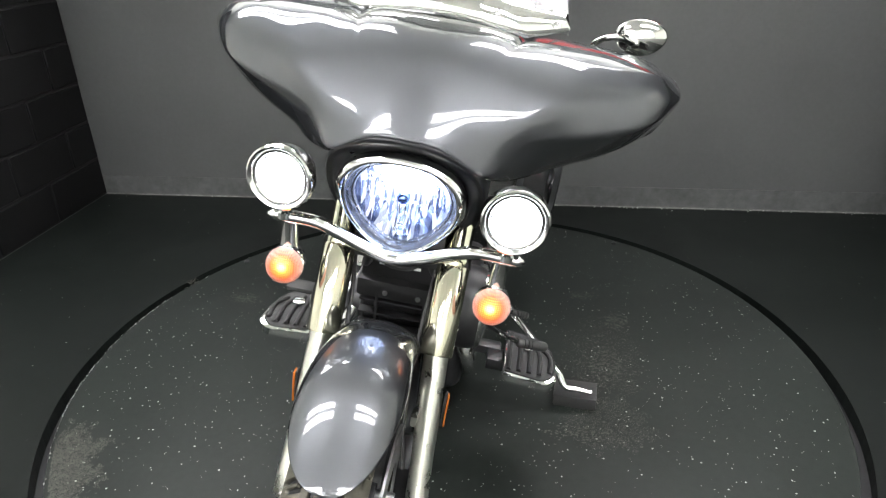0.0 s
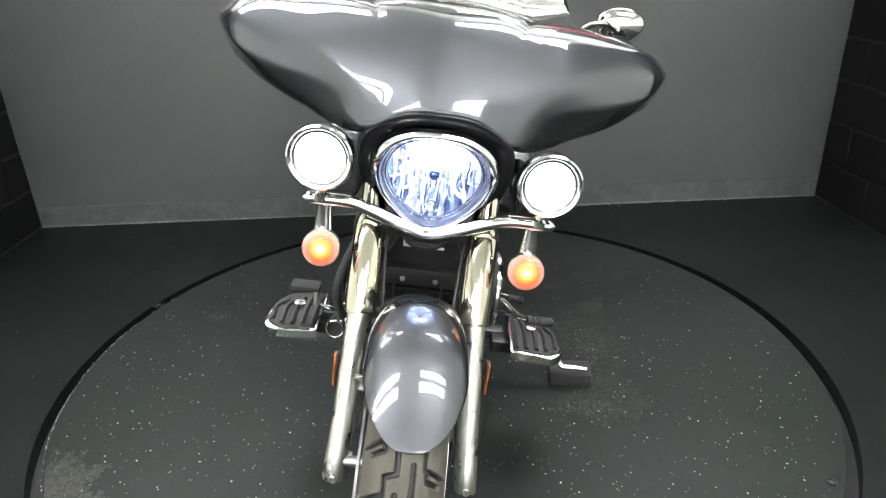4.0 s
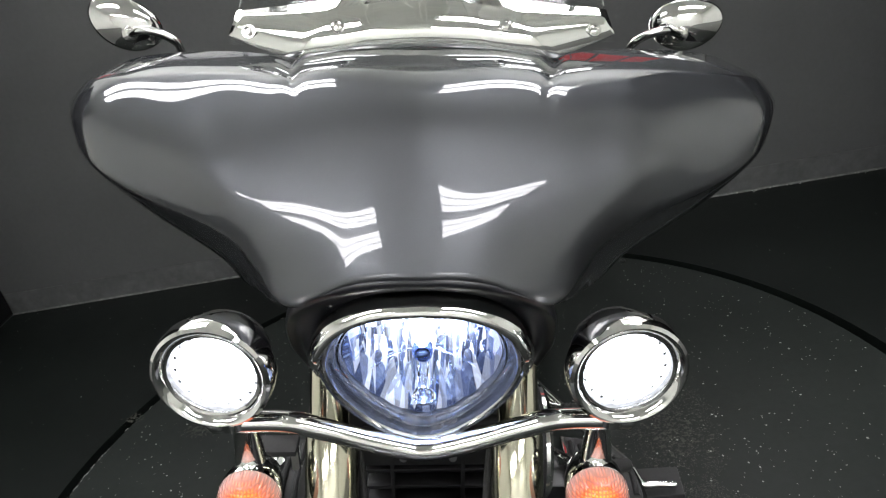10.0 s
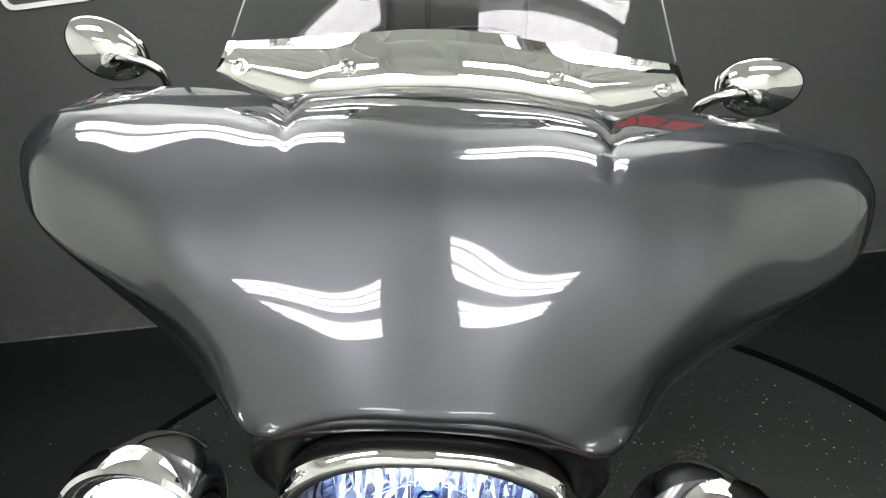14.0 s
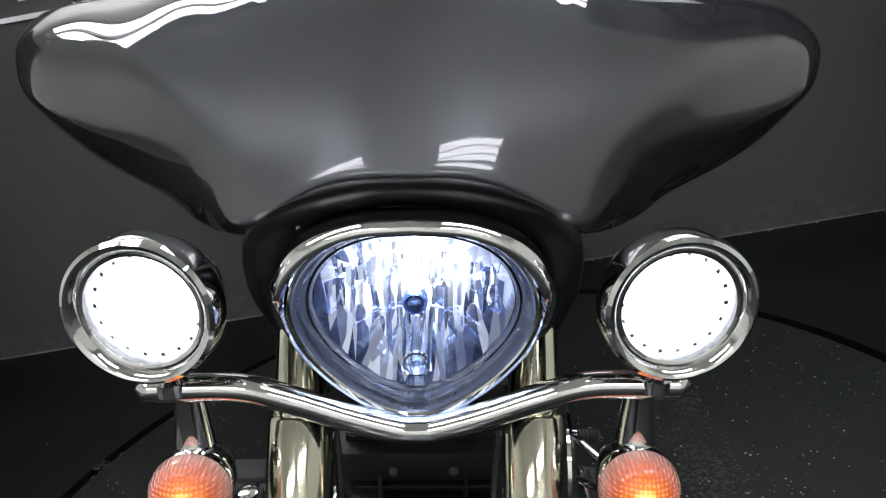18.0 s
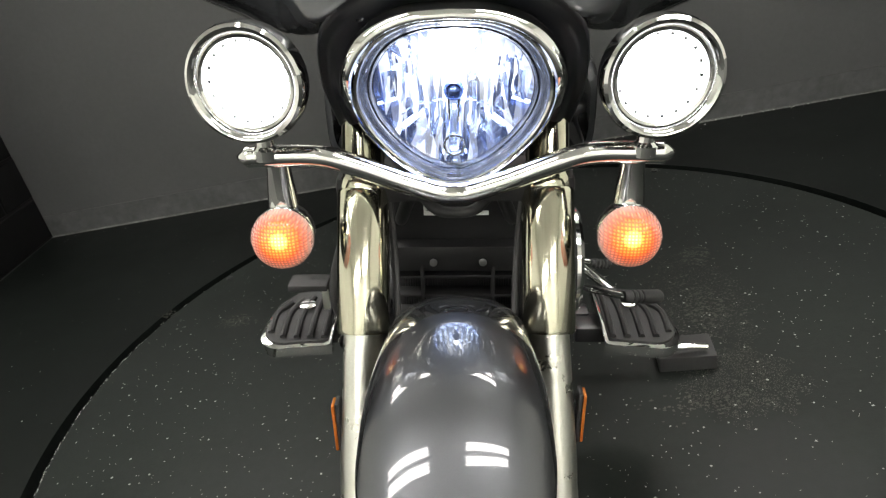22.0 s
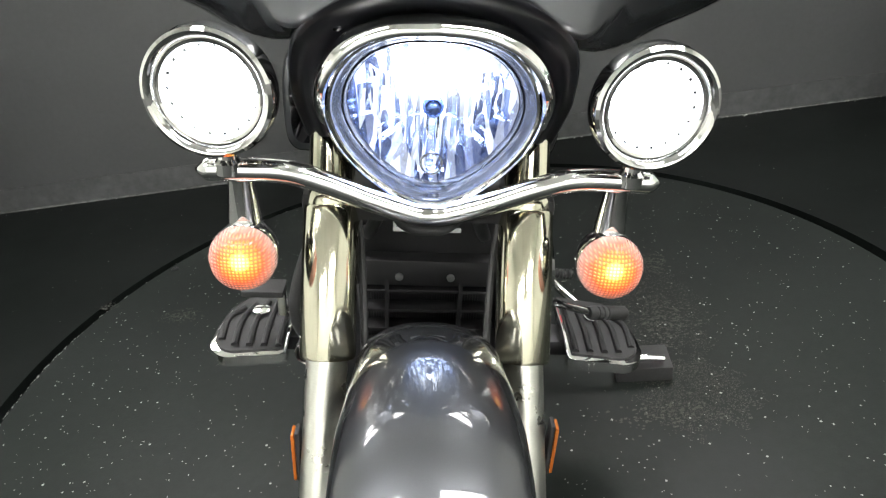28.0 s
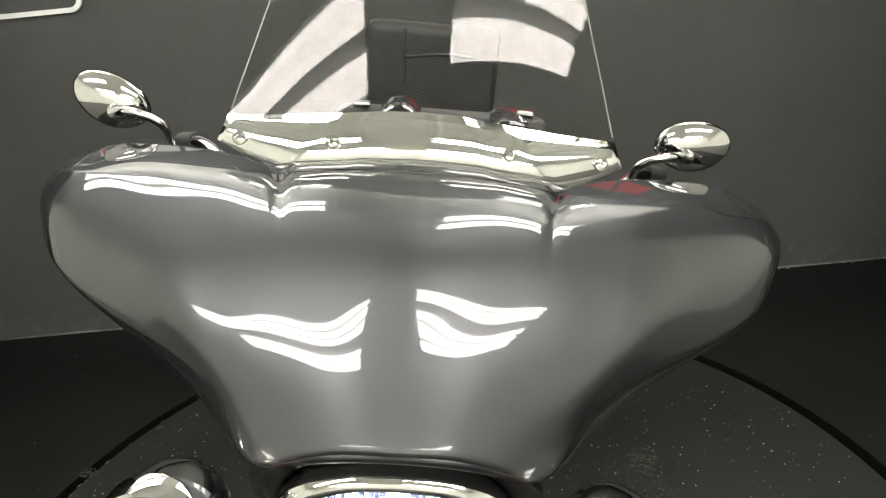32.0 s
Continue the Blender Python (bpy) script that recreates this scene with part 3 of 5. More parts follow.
# ---- front fender
def fender_mesh():
    rows = []
    for i in range(61):
        t = i / 60
        al = radians(43.2 - 147 * (0.25 * t + 0.75 * t ** 2))  # front tip to behind the fork
        deg = math.degrees(al)
        k = (deg - 4.0) / 39.2                       # egg-shaped front end
        wide = 0.0855 - 0.006 * min(1.0, max(0.0, (4.0 - deg) / 16))
        if k > 0:
            pm = math.asin(min(1.0, math.sqrt(max(0.0, 1 - k ** 2.8)))) + radians(14) * (1 - k) ** 2 + 0.01
        else:
            pm = radians(104 - min(30, 0.6 * max(0.0, -4 - deg)))
        row = []
        for j in range(33):
            ps = pm * (j / 16 - 1)
            r = 0.284 + 0.0100 * math.exp(-((deg - 15.0) / 11.5) ** 2) + (0.068 - 0.030 * max(0.0, (deg + 8.0) / 51.0) ** 1.4 - 0.03 * max(0.0, (-deg - 2.0) / 40.0) ** 1.2) * math.copysign(abs(math.cos(ps)) ** 0.92, math.cos(ps))
            x = WX - 0.009 + wide * math.copysign(abs(math.sin(ps)) ** 0.95, ps)
            row.append((x, AY - r * math.sin(al), AZ + r * math.cos(al)))
        rows.append(row)
    return grid(rows)[0]


fender = part("front_fender", fender_mesh(), PAINT, bike, "glossy charcoal pearl front fender", angle=60)
so = fender.modifiers.new("thick", "SOLIDIFY")
so.thickness, so.offset = 0.003, -1

# ---- fork: lower legs, covers, axle, reflectors
for s in (-1, 1):
    fx = s * 0.112
    lowx = WX * 0.6 + (0.124 if s > 0 else -0.130)
    d = Vector((fx - lowx, fork_y(0.57) - fork_y(0.282), 0.288))
    ln = d.length
    leg = part("fork_leg", lathe((lowx, fork_y(0.282), 0.282), d, [(0, 0), (0.0195, 0.0), (0.0218, 0.0035), (0.0220, 0.05), (0.0212, 0.075), (0.0212, 0.14), (0.0225, 0.165), (0.0238, ln - 0.02), (0.0235, ln + 0.01)], 32), SATIN, bike, "satin aluminium fork lower leg")
    if s < 0:
        part("axle_boss", lathe((lowx - s * 0.03, AY + 0.022, AZ), (s, 0, 0), [(0, 0), (0.012, 0), (0.013, 0.01), (0.013, 0.045), (0.010, 0.05), (0.006, 0.05), (0.005, 0.045), (0, 0.045)], 24), SATIN, leg)
    part("pinch_bolt", lathe((lowx, fork_y(0.30) - 0.019, 0.295), (0, -1, 0.2), [(0, 0.008), (0.003, 0.008), (0.0035, 0.004), (0.006, 0.004), (0.0065, 0.009), (0.0075, 0.008), (0.0075, -0.004)], 16), STEEL, leg, "steel pinch bolt")
    part("fender_lug", box(lowx - s * 0.043, lowx - s * 0.005, fork_y(0.455) - 0.014, fork_y(0.455) + 0.016, 0.438, 0.464, 0.006), SATIN, leg)
    u = Vector((0, 0.555, 1)).normalized()
    base = Vector((fx, fork_y(0.566), 0.566))
    cover = part("fork_cover", lathe(base, u, [(0.0235, -0.004), (0.031, -0.004), (0.032, 0.0), (0.032, 0.166), (0.031, 0.169), (0.0265, 0.17)], 40), POLISHED, bike, "polished metal fork cover")
    part("collar", lathe(base, u, [(0.0278, 0.168), (0.0288, 0.17), (0.0288, 0.182), (0.0265, 0.186), (0.0265, 0.33), (0.0, 0.33)], 40), POLISHED, cover)
    rx, rz = (lowx + 0.013, 0.436) if s > 0 else (lowx - 0.018, 0.420)
    refl = part("side_reflector", box(min(rx, rx + s * 0.005), max(rx, rx + s * 0.005), fork_y(0.46) + 0.004, fork_y(0.46) + 0.022, rz, rz + 0.075, 0.002), BLACK_PLASTIC, bike, "reflector carrier")
    part("reflector_face", box(min(rx + s * 0.0052, rx + s * 0.0095), max(rx + s * 0.0052, rx + s * 0.0095), fork_y(0.46) + 0.003, fork_y(0.46) + 0.021, rz + 0.002, rz + 0.073, 0.002), AMBER, refl, "amber reflector")
part("front_axle", lathe((WX - 0.150, AY + 0.012, AZ), (1, 0, 0), [(0, 0), (0.010, 0), (0.011, 0.004), (0.011, 0.225), (0, 0.225)], 20), STEEL, bike)

# ---- light bar with passing lamps and turn signals
BAR_Y = 0.205
bar_pts = [(-0.240, BAR_Y, 0.777), (-0.2, BAR_Y, 0.778), (-0.148, BAR_Y, 0.777), (-0.11, BAR_Y, 0.766), (-0.065, BAR_Y + 0.003, 0.747), (-0.02, BAR_Y + 0.006, 0.731), (0, BAR_Y + 0.006, 0.729)]
bar_pts += [(-x, y, z) for x, y, z in reversed(bar_pts[:-1])]
part("light_bar", tube(bar_pts, lambda s: 0.0125 * (1 - 0.75 * max(0, abs(2 * s - 1) - 0.955) / 0.045), 20, 10), CHROME, bike, "bent chrome light bar", angle=60)


def spot_lit(sx, c):
    """Lit lamp: full white over the bowl, broken by the reflector's facets near the rim."""
    m = bpy.data.materials.new("lit_spot")
    m.use_nodes = True
    nt = m.node_tree
    b = nt.nodes["Principled BSDF"]
    b.inputs["Roughness"].default_value = 0.1
    b.inputs["Metallic"].default_value = 0.6
    b.inputs["Base Color"].default_value = (0.8, 0.8, 0.8, 1)
    tc = nt.nodes.new("ShaderNodeTexCoord")
    vo = nt.nodes.new("ShaderNodeTexVoronoi")
    vo.inputs["Scale"].default_value = 62
    nt.links.new(tc.outputs["Object"], vo.inputs["Vector"])
    d = nt.nodes.new("ShaderNodeVectorMath")
    d.operation = "DISTANCE"
    d.inputs[1].default_value = c
    nt.links.new(tc.outputs["Object"], d.inputs[0])
    near = nt.nodes.new("ShaderNodeMapRange")
    near.inputs["From Min"].default_value, near.inputs["From Max"].default_value = 0.016, 0.040
    near.inputs["To Min"].default_value, near.inputs["To Max"].default_value = 1.0, 0.03
    nt.links.new(d.outputs["Value"], near.inputs["Value"])
    facet = nt.nodes.new("ShaderNodeMapRange")
    facet.inputs["From Min"].default_value, facet.inputs["From Max"].default_value = 0.0, 0.75
    facet.inputs["To Min"].default_value, facet.inputs["To Max"].default_value = 1.0, 0.2
    nt.links.new(vo.outputs["Distance"], facet.inputs["Value"])
    mu = nt.nodes.new("ShaderNodeMath")
    mu.operation = "MULTIPLY"
    nt.links.new(near.outputs[0], mu.inputs[0])
    nt.links.new(facet.outputs[0], mu.inputs[1])
    mu2 = nt.nodes.new("ShaderNodeMath")
    mu2.operation = "MULTIPLY"
    mu2.inputs[1].default_value = SPOT_GLOW
    nt.links.new(mu.outputs[0], mu2.inputs[0])
    b.inputs["Emission Color"].default_value = (0.95, 0.97, 1.0, 1)
    nt.links.new(mu2.outputs[0], b.inputs["Emission Strength"])
    return m


def signal_lens_mat(c):
    """Amber lens lit from its bulb."""
    m = mat("amber_lens", (0.42, 0.095, 0.035), 0.2, 0.0, 1.0)
    nt = m.node_tree
    b = nt.nodes["Principled BSDF"]
    tc = nt.nodes.new("ShaderNodeTexCoord")
    d = nt.nodes.new("ShaderNodeVectorMath")
    d.operation = "DISTANCE"
    d.inputs[1].default_value = c
    nt.links.new(tc.outputs["Object"], d.inputs[0])
    waves = []
    for axis in ("X", "Z"):
        wv = nt.nodes.new("ShaderNodeTexWave")
        wv.bands_direction = axis
        wv.inputs["Scale"].default_value = 82
        nt.links.new(tc.outputs["Object"], wv.inputs["Vector"])
        waves.append(wv.outputs["Fac"])
    vo = nt.nodes.new("ShaderNodeMath")
    vo.operation = "MULTIPLY"
    nt.links.new(waves[0], vo.inputs[0])
    nt.links.new(waves[1], vo.inputs[1])
    ramp = nt.nodes.new("ShaderNodeValToRGB")
    el = ramp.color_ramp.elements
    el[0].position, el[0].color = 0.0, (2.4, 1.5, 0.35, 1)
    el[1].position, el[1].color = 1.0, (0.10, 0.045, 0.038, 1)
    mid = el.new(0.20)
    mid.color = (1.0, 0.27, 0.03, 1)
    mid = el.new(0.52)
    mid.color = (0.40, 0.060, 0.012, 1)
    mid = el.new(0.80)
    mid.color = (0.20, 0.050, 0.028, 1)
    mr = nt.nodes.new("ShaderNodeMapRange")
    mr.inputs["From Min"].default_value, mr.inputs["From Max"].default_value = 0.004, 0.042
    nt.links.new(d.outputs["Value"], mr.inputs["Value"])
    nt.links.new(mr.outputs[0], ramp.inputs[0])
    body = nt.nodes.new("ShaderNodeValToRGB")              # amber in the middle, clear and pale towards the rim
    eb = body.color_ramp.elements
    eb[0].position, eb[0].color = 0.45, (0.42, 0.095, 0.035, 1)
    eb[1].position, eb[1].color = 0.95, (0.58, 0.36, 0.31, 1)
    nt.links.new(mr.outputs[0], body.inputs[0])
    nt.links.new(body.outputs[0], b.inputs["Base Color"])
    fa = nt.nodes.new("ShaderNodeMapRange")
    fa.inputs["From Max"].default_value = 0.6
    fa.inputs["To Min"].default_value, fa.inputs["To Max"].default_value = SIGNAL_GLOW * 0.5, SIGNAL_GLOW * 1.4
    nt.links.new(vo.outputs[0], fa.inputs["Value"])
    nt.links.new(ramp.outputs[0], b.inputs["Emission Color"])
    nt.links.new(fa.outputs[0], b.inputs["Emission Strength"])
    bn = nt.nodes.new("ShaderNodeBump")
    bn.inputs["Strength"].default_value = 0.8
    bn.inputs["Distance"].default_value = 0.0015
    nt.links.new(vo.outputs[0], bn.inputs["Height"])
    nt.links.new(bn.outputs[0], b.inputs["Coat Normal"])
    nt.links.new(bn.outputs[0], b.inputs["Normal"])
    return m


for s in (-1, 1):
    c = Vector((s * 0.206, 0.176, 0.866))
    ax = Vector((s * 0.05, -1, 0.02)).normalized()
    lamp = part("passing_lamp", lathe(c, ax, [(0, -0.070), (0.02, -0.068), (0.036, -0.060), (0.046, -0.046), (0.0525, -0.027), (0.056, -0.008)], 48), CHROME, bike, "round chrome passing lamp, lit")
    part("rim", lathe(c, ax, [(0.058, -0.012), (0.0605, -0.010), (0.0612, 0.004), (0.0595, 0.012), (0.0562, 0.0145), (0.053, 0.0135), (0.0505, 0.010), (0.0485, 0.006), (0.0472, 0.0075), (0.0450, 0.0068), (0.0425, 0.001), (0.0412, -0.005)], 56), CHROME, lamp, "chrome lamp rim")
    part("reflector", lathe(c, ax, [(0.0416, -0.004), (0.037, -0.018), (0.028, -0.032), (0.013, -0.040), (0, -0.041)], 40), spot_lit(s, tuple(c - ax * 0.03)), lamp, "lit white reflector")
    teeth = bmesh.new()
    d_, u_, w_ = frame_axes(ax)
    for k in range(18):
        a = 2 * math.pi * k / 18
        rr = u_ * math.cos(a) + w_ * math.sin(a)
        tt = d_.cross(rr)
        m4 = Matrix((rr, tt, d_)).transposed().to_4x4()
        m4.translation = c + rr * 0.0412 - d_ * 0.005
        box(-0.0016, 0.0016, -0.0016, 0.0016, -0.003, 0.002, bm=teeth, m=m4)
    part("reflector_teeth", teeth, CHROME, lamp, "stepped mirror facets round the reflector", smooth=False)
    part("lens", lathe(c, ax, [(0.0420, -0.003), (0.034, 0.0015), (0.023, 0.0045), (0.0, 0.006)], 40), LENS_CLEAR, lamp, "clear glass lens")
    part("lamp_post", lathe((s * 0.206, BAR_Y - 0.003, 0.776), (0, 0, 1), [(0.0, 0), (0.014, 0.0), (0.014, 0.012), (0.010, 0.016), (0.009, 0.03), (0.012, 0.034), (0.012, 0.04), (0, 0.04)], 20), CHROME, lamp)
    sc = Vector((s * 0.197, 0.190, 0.686))
    sig = part("turn_signal", lathe(sc, (0, -1, 0.04), [(0, -0.052), (0.014, -0.05), (0.026, -0.038), (0.033, -0.02), (0.0355, 0.0), (0.0345, 0.002)], 40), CHROME, bike, "round turn signal with amber lens, lit")
    part("lens", lathe(sc, (0, -1, 0.04), [(0.0352, 0.001), (0.0358, 0.004), (0.0345, 0.014), (0.029, 0.025), (0.018, 0.032), (0.0, 0.035)], 40), signal_lens_mat(tuple(sc + Vector((s * -0.003, -0.03, 0.009)))), sig, "amber dimpled lens glowing round its bulb")
    part("stem", lathe((s * 0.199, BAR_Y + 0.010, 0.772), (0, -0.02, -1), [(0, 0), (0.0145, 0), (0.0148, 0.006), (0.0135, 0.010), (0.0178, 0.056), (0.0, 0.06)], 24), CHROME, sig)
    part("screw", lathe(sc + Vector((s * 0.031, -0.012, 0.0)), (s * 0.6, -1, 0), [(0, 0.004), (0.003, 0.003), (0.0035, 0)], 10), CHROME, sig)
    part("screw", lathe(sc + Vector((-s * 0.031, -0.012, 0.0)), (-s * 0.6, -1, 0), [(0, 0.004), (0.003, 0.003), (0.0035, 0)], 10), CHROME, sig)


# ---- headlight
HL = Vector((0, 0.222, 0.83))


def shield(n=96):
    """Half-round, half-pointed outline of the headlight (x, z), about 0.23 wide."""
    half = spline([(0, 0, 0.098), (0.045, 0, 0.094), (0.082, 0, 0.078), (0.106, 0, 0.05), (0.115, 0, 0.014), (0.104, 0, -0.024), (0.077, 0, -0.060), (0.044, 0, -0.087), (0.015, 0, -0.1005), (0, 0, -0.102)], 8)
    half[0].x = half[-1].x = 0
    return [(p.x, p.z) for p in half] + [(-p.x, p.z) for p in reversed(half[1:-1])]


def shield_ring(stations, bm=None):
    """A loft of the outline: (scale, depth towards the front, extra height)."""
    rows = []
    for sc, dep, up in stations:
        rows.append([(HL.x + x * sc, HL.y - dep + z * -0.10, HL.z + z * sc + up) for x, z in shield()])
    return grid(rows, loop_v=True, bm=bm)[0]


headlight = part("headlight", shield_ring([(0.30, -0.11, 0), (0.62, -0.095, 0), (0.85, -0.06, 0), (0.95, -0.02, 0), (0.97, 0.0, 0)]), BLACK_GLOSS, bike, "shield-shaped chrome headlight, lit")
part("bezel", shield_ring([(0.95, -0.03, 0.002), (1.0, -0.022, 0.002), (1.01, -0.008, 0.001), (0.985, 0.006, 0), (0.95, 0.012, 0), (0.925, 0.007, 0), (0.91, 0.009, 0), (0.895, 0.008, 0)]), CHROME, headlight, "chrome headlight rim", angle=60)
half_o = [(x, z) for x, z in shield() if z > -0.012]
half_o = sorted(half_o, key=lambda q: math.atan2(q[1] + 0.03, q[0]))
vis = []
for sc, dep, up in ((1.0, -0.012, 0.002), (1.04, 0.0, 0.005), (1.048, 0.012, 0.006), (1.025, 0.024, 0.004), (0.985, 0.030, 0.001), (0.95, 0.029, 0.0), (0.935, 0.022, 0.0)):
    vis.append([(HL.x + x * sc, HL.y - 0.1 * z - (dep * min(1.0, (z + 0.012) / 0.05) if dep > 0 else dep), HL.z + z * sc + up) for x, z in half_o])
part("visor", grid(vis)[0], CHROME, headlight, "chrome headlight visor", angle=60)
part("inner_rim", shield_ring([(0.897, 0.008, 0), (0.885, 0.003, 0), (0.87, 0.0, 0), (0.85, -0.003, 0), (0.83, -0.007, 0), (0.81, -0.012, 0), (0.80, -0.011, 0), (0.785, -0.014, 0), (0.765, -0.032, 0)]), SMOKED, headlight, "dark inner ring")


def sheet_in_shield(scale, depth_at, m=14):
    o = shield()
    rows = [[(HL.x + x * scale * k / m, HL.y - depth_at(k / m, x, z) + z * scale * k / m * -0.10, HL.z + z * scale * k / m) for x, z in o] for k in range(1, m + 1)]
    bm, vs = grid(rows, loop_v=True)
    mid = bm.verts.new((HL.x, HL.y - depth_at(0, 0, 0), HL.z))
    for j in range(len(o)):
        bm.faces.new((mid, vs[0][j], vs[0][(j + 1) % len(o)]))
    return bm


def bowl_depth(k, x, z):
    d = -0.07 + 0.048 * k * k
    return d + 0.0035 * math.floor(6 * abs(math.sin(7 * math.atan2(z, x + 1e-6)))) / 6 * (k > 0.25)


# emission on bowl and flutes stands in for the bulb's reflected light
BOWL_GLOW = glowing_reflector("headlight_bowl_painted_glow", 17.0, (0.0, 0.270, 0.872), 0.085, (110, 20, 20))
FLUTE_GLOW = glowing_reflector("headlight_flutes_painted_glow", 9.0, (0.0, 0.262, 0.868), 0.090, (260, 60, 26))
part("reflector", sheet_in_shield(0.77, bowl_depth, 16), BOWL_GLOW, headlight, "faceted mirror bowl, its blue-white reflected light painted as glow", smooth=False)


def bowl_y(x, z):
    """Depth of the bowl behind the lens at a place of the shield."""
    return HL.y + 0.064 - 5.2 * (x * x + (z * 1.1) ** 2) - 0.1 * z


def flute(x0, x1, z0, z1):
    """One upright mirror strip of the bowl, bent towards its edges."""
    rows = []
    for i in range(7):
        z = z0 + (z1 - z0) * i / 6
        rows.append([(x, bowl_y(x, z) - 0.004 + 0.0045 * math.sin(math.pi * k / 6), HL.z + z) for k, x in ((k, x0 + (x1 - x0) * k / 6) for k in range(7))])
    return grid(rows)[0]


def reach_in(x):
    """Lowest and highest place of the bowl at x."""
    q = abs(x) / 0.0815
    return -0.070 * max(0.0, 1 - q ** 1.7), 0.066 * math.sqrt(max(0.0, 1 - q ** 3))


for k in range(-4, 5):
    x0, x1 = 0.0176 * k - 0.0085, 0.0176 * k + 0.0085
    low, high = reach_in(0.0176 * k)
    bend = -0.012 - 2.4 * x0 * x1 * (1 if k else 0)
    if k == 0:
        continue
    if low < bend - 0.01:
        part("flute", flute(x0, x1, low, bend - 0.0008), FLUTE_GLOW, headlight, "upright mirror flute with painted-in glow")
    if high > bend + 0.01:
        part("flute", flute(x0, x1, bend + 0.0008, high * 0.75), FLUTE_GLOW, headlight, "upright mirror flute with painted-in glow")
    # thin glowing rods draw the glints along the flute edges
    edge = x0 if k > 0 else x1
    part("flute_edge", tube([(edge, bowl_y(edge, z) - 0.0045, HL.z + z) for z in (low * 0.96, low * 0.5, (low + high) / 2, high * 0.7)], 0.0006, 6, 4), FLUTE_GLOW, headlight, "edge between flutes, its glint painted as glow")
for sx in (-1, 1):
    part("flute_edge", tube([(sx * x, bowl_y(x, z) - 0.0045, HL.z + z) for x, z in ((0.009, -0.011), (0.03, -0.014), (0.05, -0.019), (0.069, -0.026))], 0.0007, 6, 4), FLUTE_GLOW, headlight, "edge between flutes, its glint painted as glow")
    part("flute_edge", tube([(sx * x, bowl_y(x, z) - 0.004, HL.z + z) for x, z in ((0.012, 0.030), (0.04, 0.018), (0.062, 0.006), (0.078, -0.006))], 0.0006, 6, 4), FLUTE_GLOW, headlight, "edge between flutes, its glint painted as glow")
# loose facets that glow themselves, painting sparkle into the bowl
spark = bmesh.new()
rs = random.Random(5)
for k in range(80):
    x, z = rs.uniform(-0.070, 0.070), rs.uniform(0.012, 0.066)
    if z > reach_in(x)[1] * 0.98:
        continue
    y = bowl_y(x, z) - 0.006
    w, h = rs.uniform(0.0015, 0.0045), rs.uniform(0.003, 0.008)
    m4 = Matrix.Translation((x, y, HL.z + z)) @ Euler((rs.uniform(-0.5, 0.5), rs.uniform(-0.4, 0.4), rs.uniform(-0.6, 0.6))).to_matrix().to_4x4()
    spark.faces.new([spark.verts.new(m4 @ Vector(c)) for c in ((-w, 0, -h), (w, 0, -h * 0.6), (w * 0.8, 0, h), (-w, 0, h * 0.7))])
part("mirror_facets", spark, FLUTE_GLOW, headlight, "small mirror facets of the bowl, sparkle painted as glow", smooth=False)
part("bulb", lathe((0, 0.285, 0.858), (0, -1, 0), [(0.0, 0.044), (0.008, 0.042), (0.011, 0.034), (0.011, 0.0)], 24), BULB, headlight, "lit halogen bulb")
part("bulb_shield", lathe((0, 0.247, 0.838), (0, -1, 0.1), [(0.0115, -0.014), (0.012, -0.004), (0.011, 0.003), (0.007, 0.008), (0, 0.010)], 28), BLUE_CHROME, headlight, "chrome bulb cap")
for sx in (-1, 1):
    part("cap_stay", tube([(sx * 0.006, 0.25, 0.832), (sx * 0.005, 0.255, 0.80)], 0.0015, 8), CHROME, headlight)
part("position_bulb", lathe((0, 0.262, 0.772), (0, -1, 0), [(0.0, 0.016), (0.006, 0.014), (0.008, 0.006), (0.008, 0.0)], 20), LENS_CLEAR, headlight, "small unlit position bulb")
part("bulb_ring", lathe((0, 0.256, 0.772), (0, -1, 0), [(0.0105, 0), (0.013, 0), (0.013, 0.004), (0.0105, 0.004), (0.0105, 0)], 28), CHROME, headlight)
lens = part("lens", sheet_in_shield(0.885, lambda k, x, z: 0.001 + 0.024 * (1 - k * k), 14), LENS_CLEAR, headlight, "clear lens")
lens.visible_shadow = False

# ---- fairing
# half sections from the middle outwards, from the rolled lower edge up to the screen
CURL = [(0, 0.195, 0.966), (0.069, 0.203, 0.956), (0.132, 0.238, 0.912), (0.1694, 0.2773, 0.898), (0.2056, 0.3144, 0.8966), (0.2976, 0.4448, 0.901), (0.4029, 0.534, 0.9267), (0.4637, 0.5654, 0.9609)]
SKIRT = [(0, 0.1786, 0.9694), (0.069, 0.1855, 0.9592), (0.1348, 0.213, 0.9219), (0.1657, 0.2476, 0.919), (0.1962, 0.2885, 0.9282), (0.315, 0.4024, 0.9246), (0.4191, 0.4847, 0.9583), (0.4797, 0.5559, 0.9969)]
WAIST = [(0, 0.2154, 1.0119), (0.0674, 0.2206, 1.0067), (0.1343, 0.2355, 0.9843), (0.1673, 0.2514, 0.9761), (0.1978, 0.2734, 0.9785), (0.3153, 0.3565, 0.9831), (0.4284, 0.4495, 0.9995), (0.4922, 0.5592, 1.0215)]
BELLY = [(0, 0.2564, 1.0547), (0.0727, 0.2623, 1.0482), (0.1467, 0.2766, 1.0335), (0.1866, 0.2897, 1.0287), (0.2268, 0.3073, 1.0272), (0.3283, 0.3897, 1.0387), (0.4414, 0.4819, 1.0477), (0.5014, 0.5739, 1.037)]
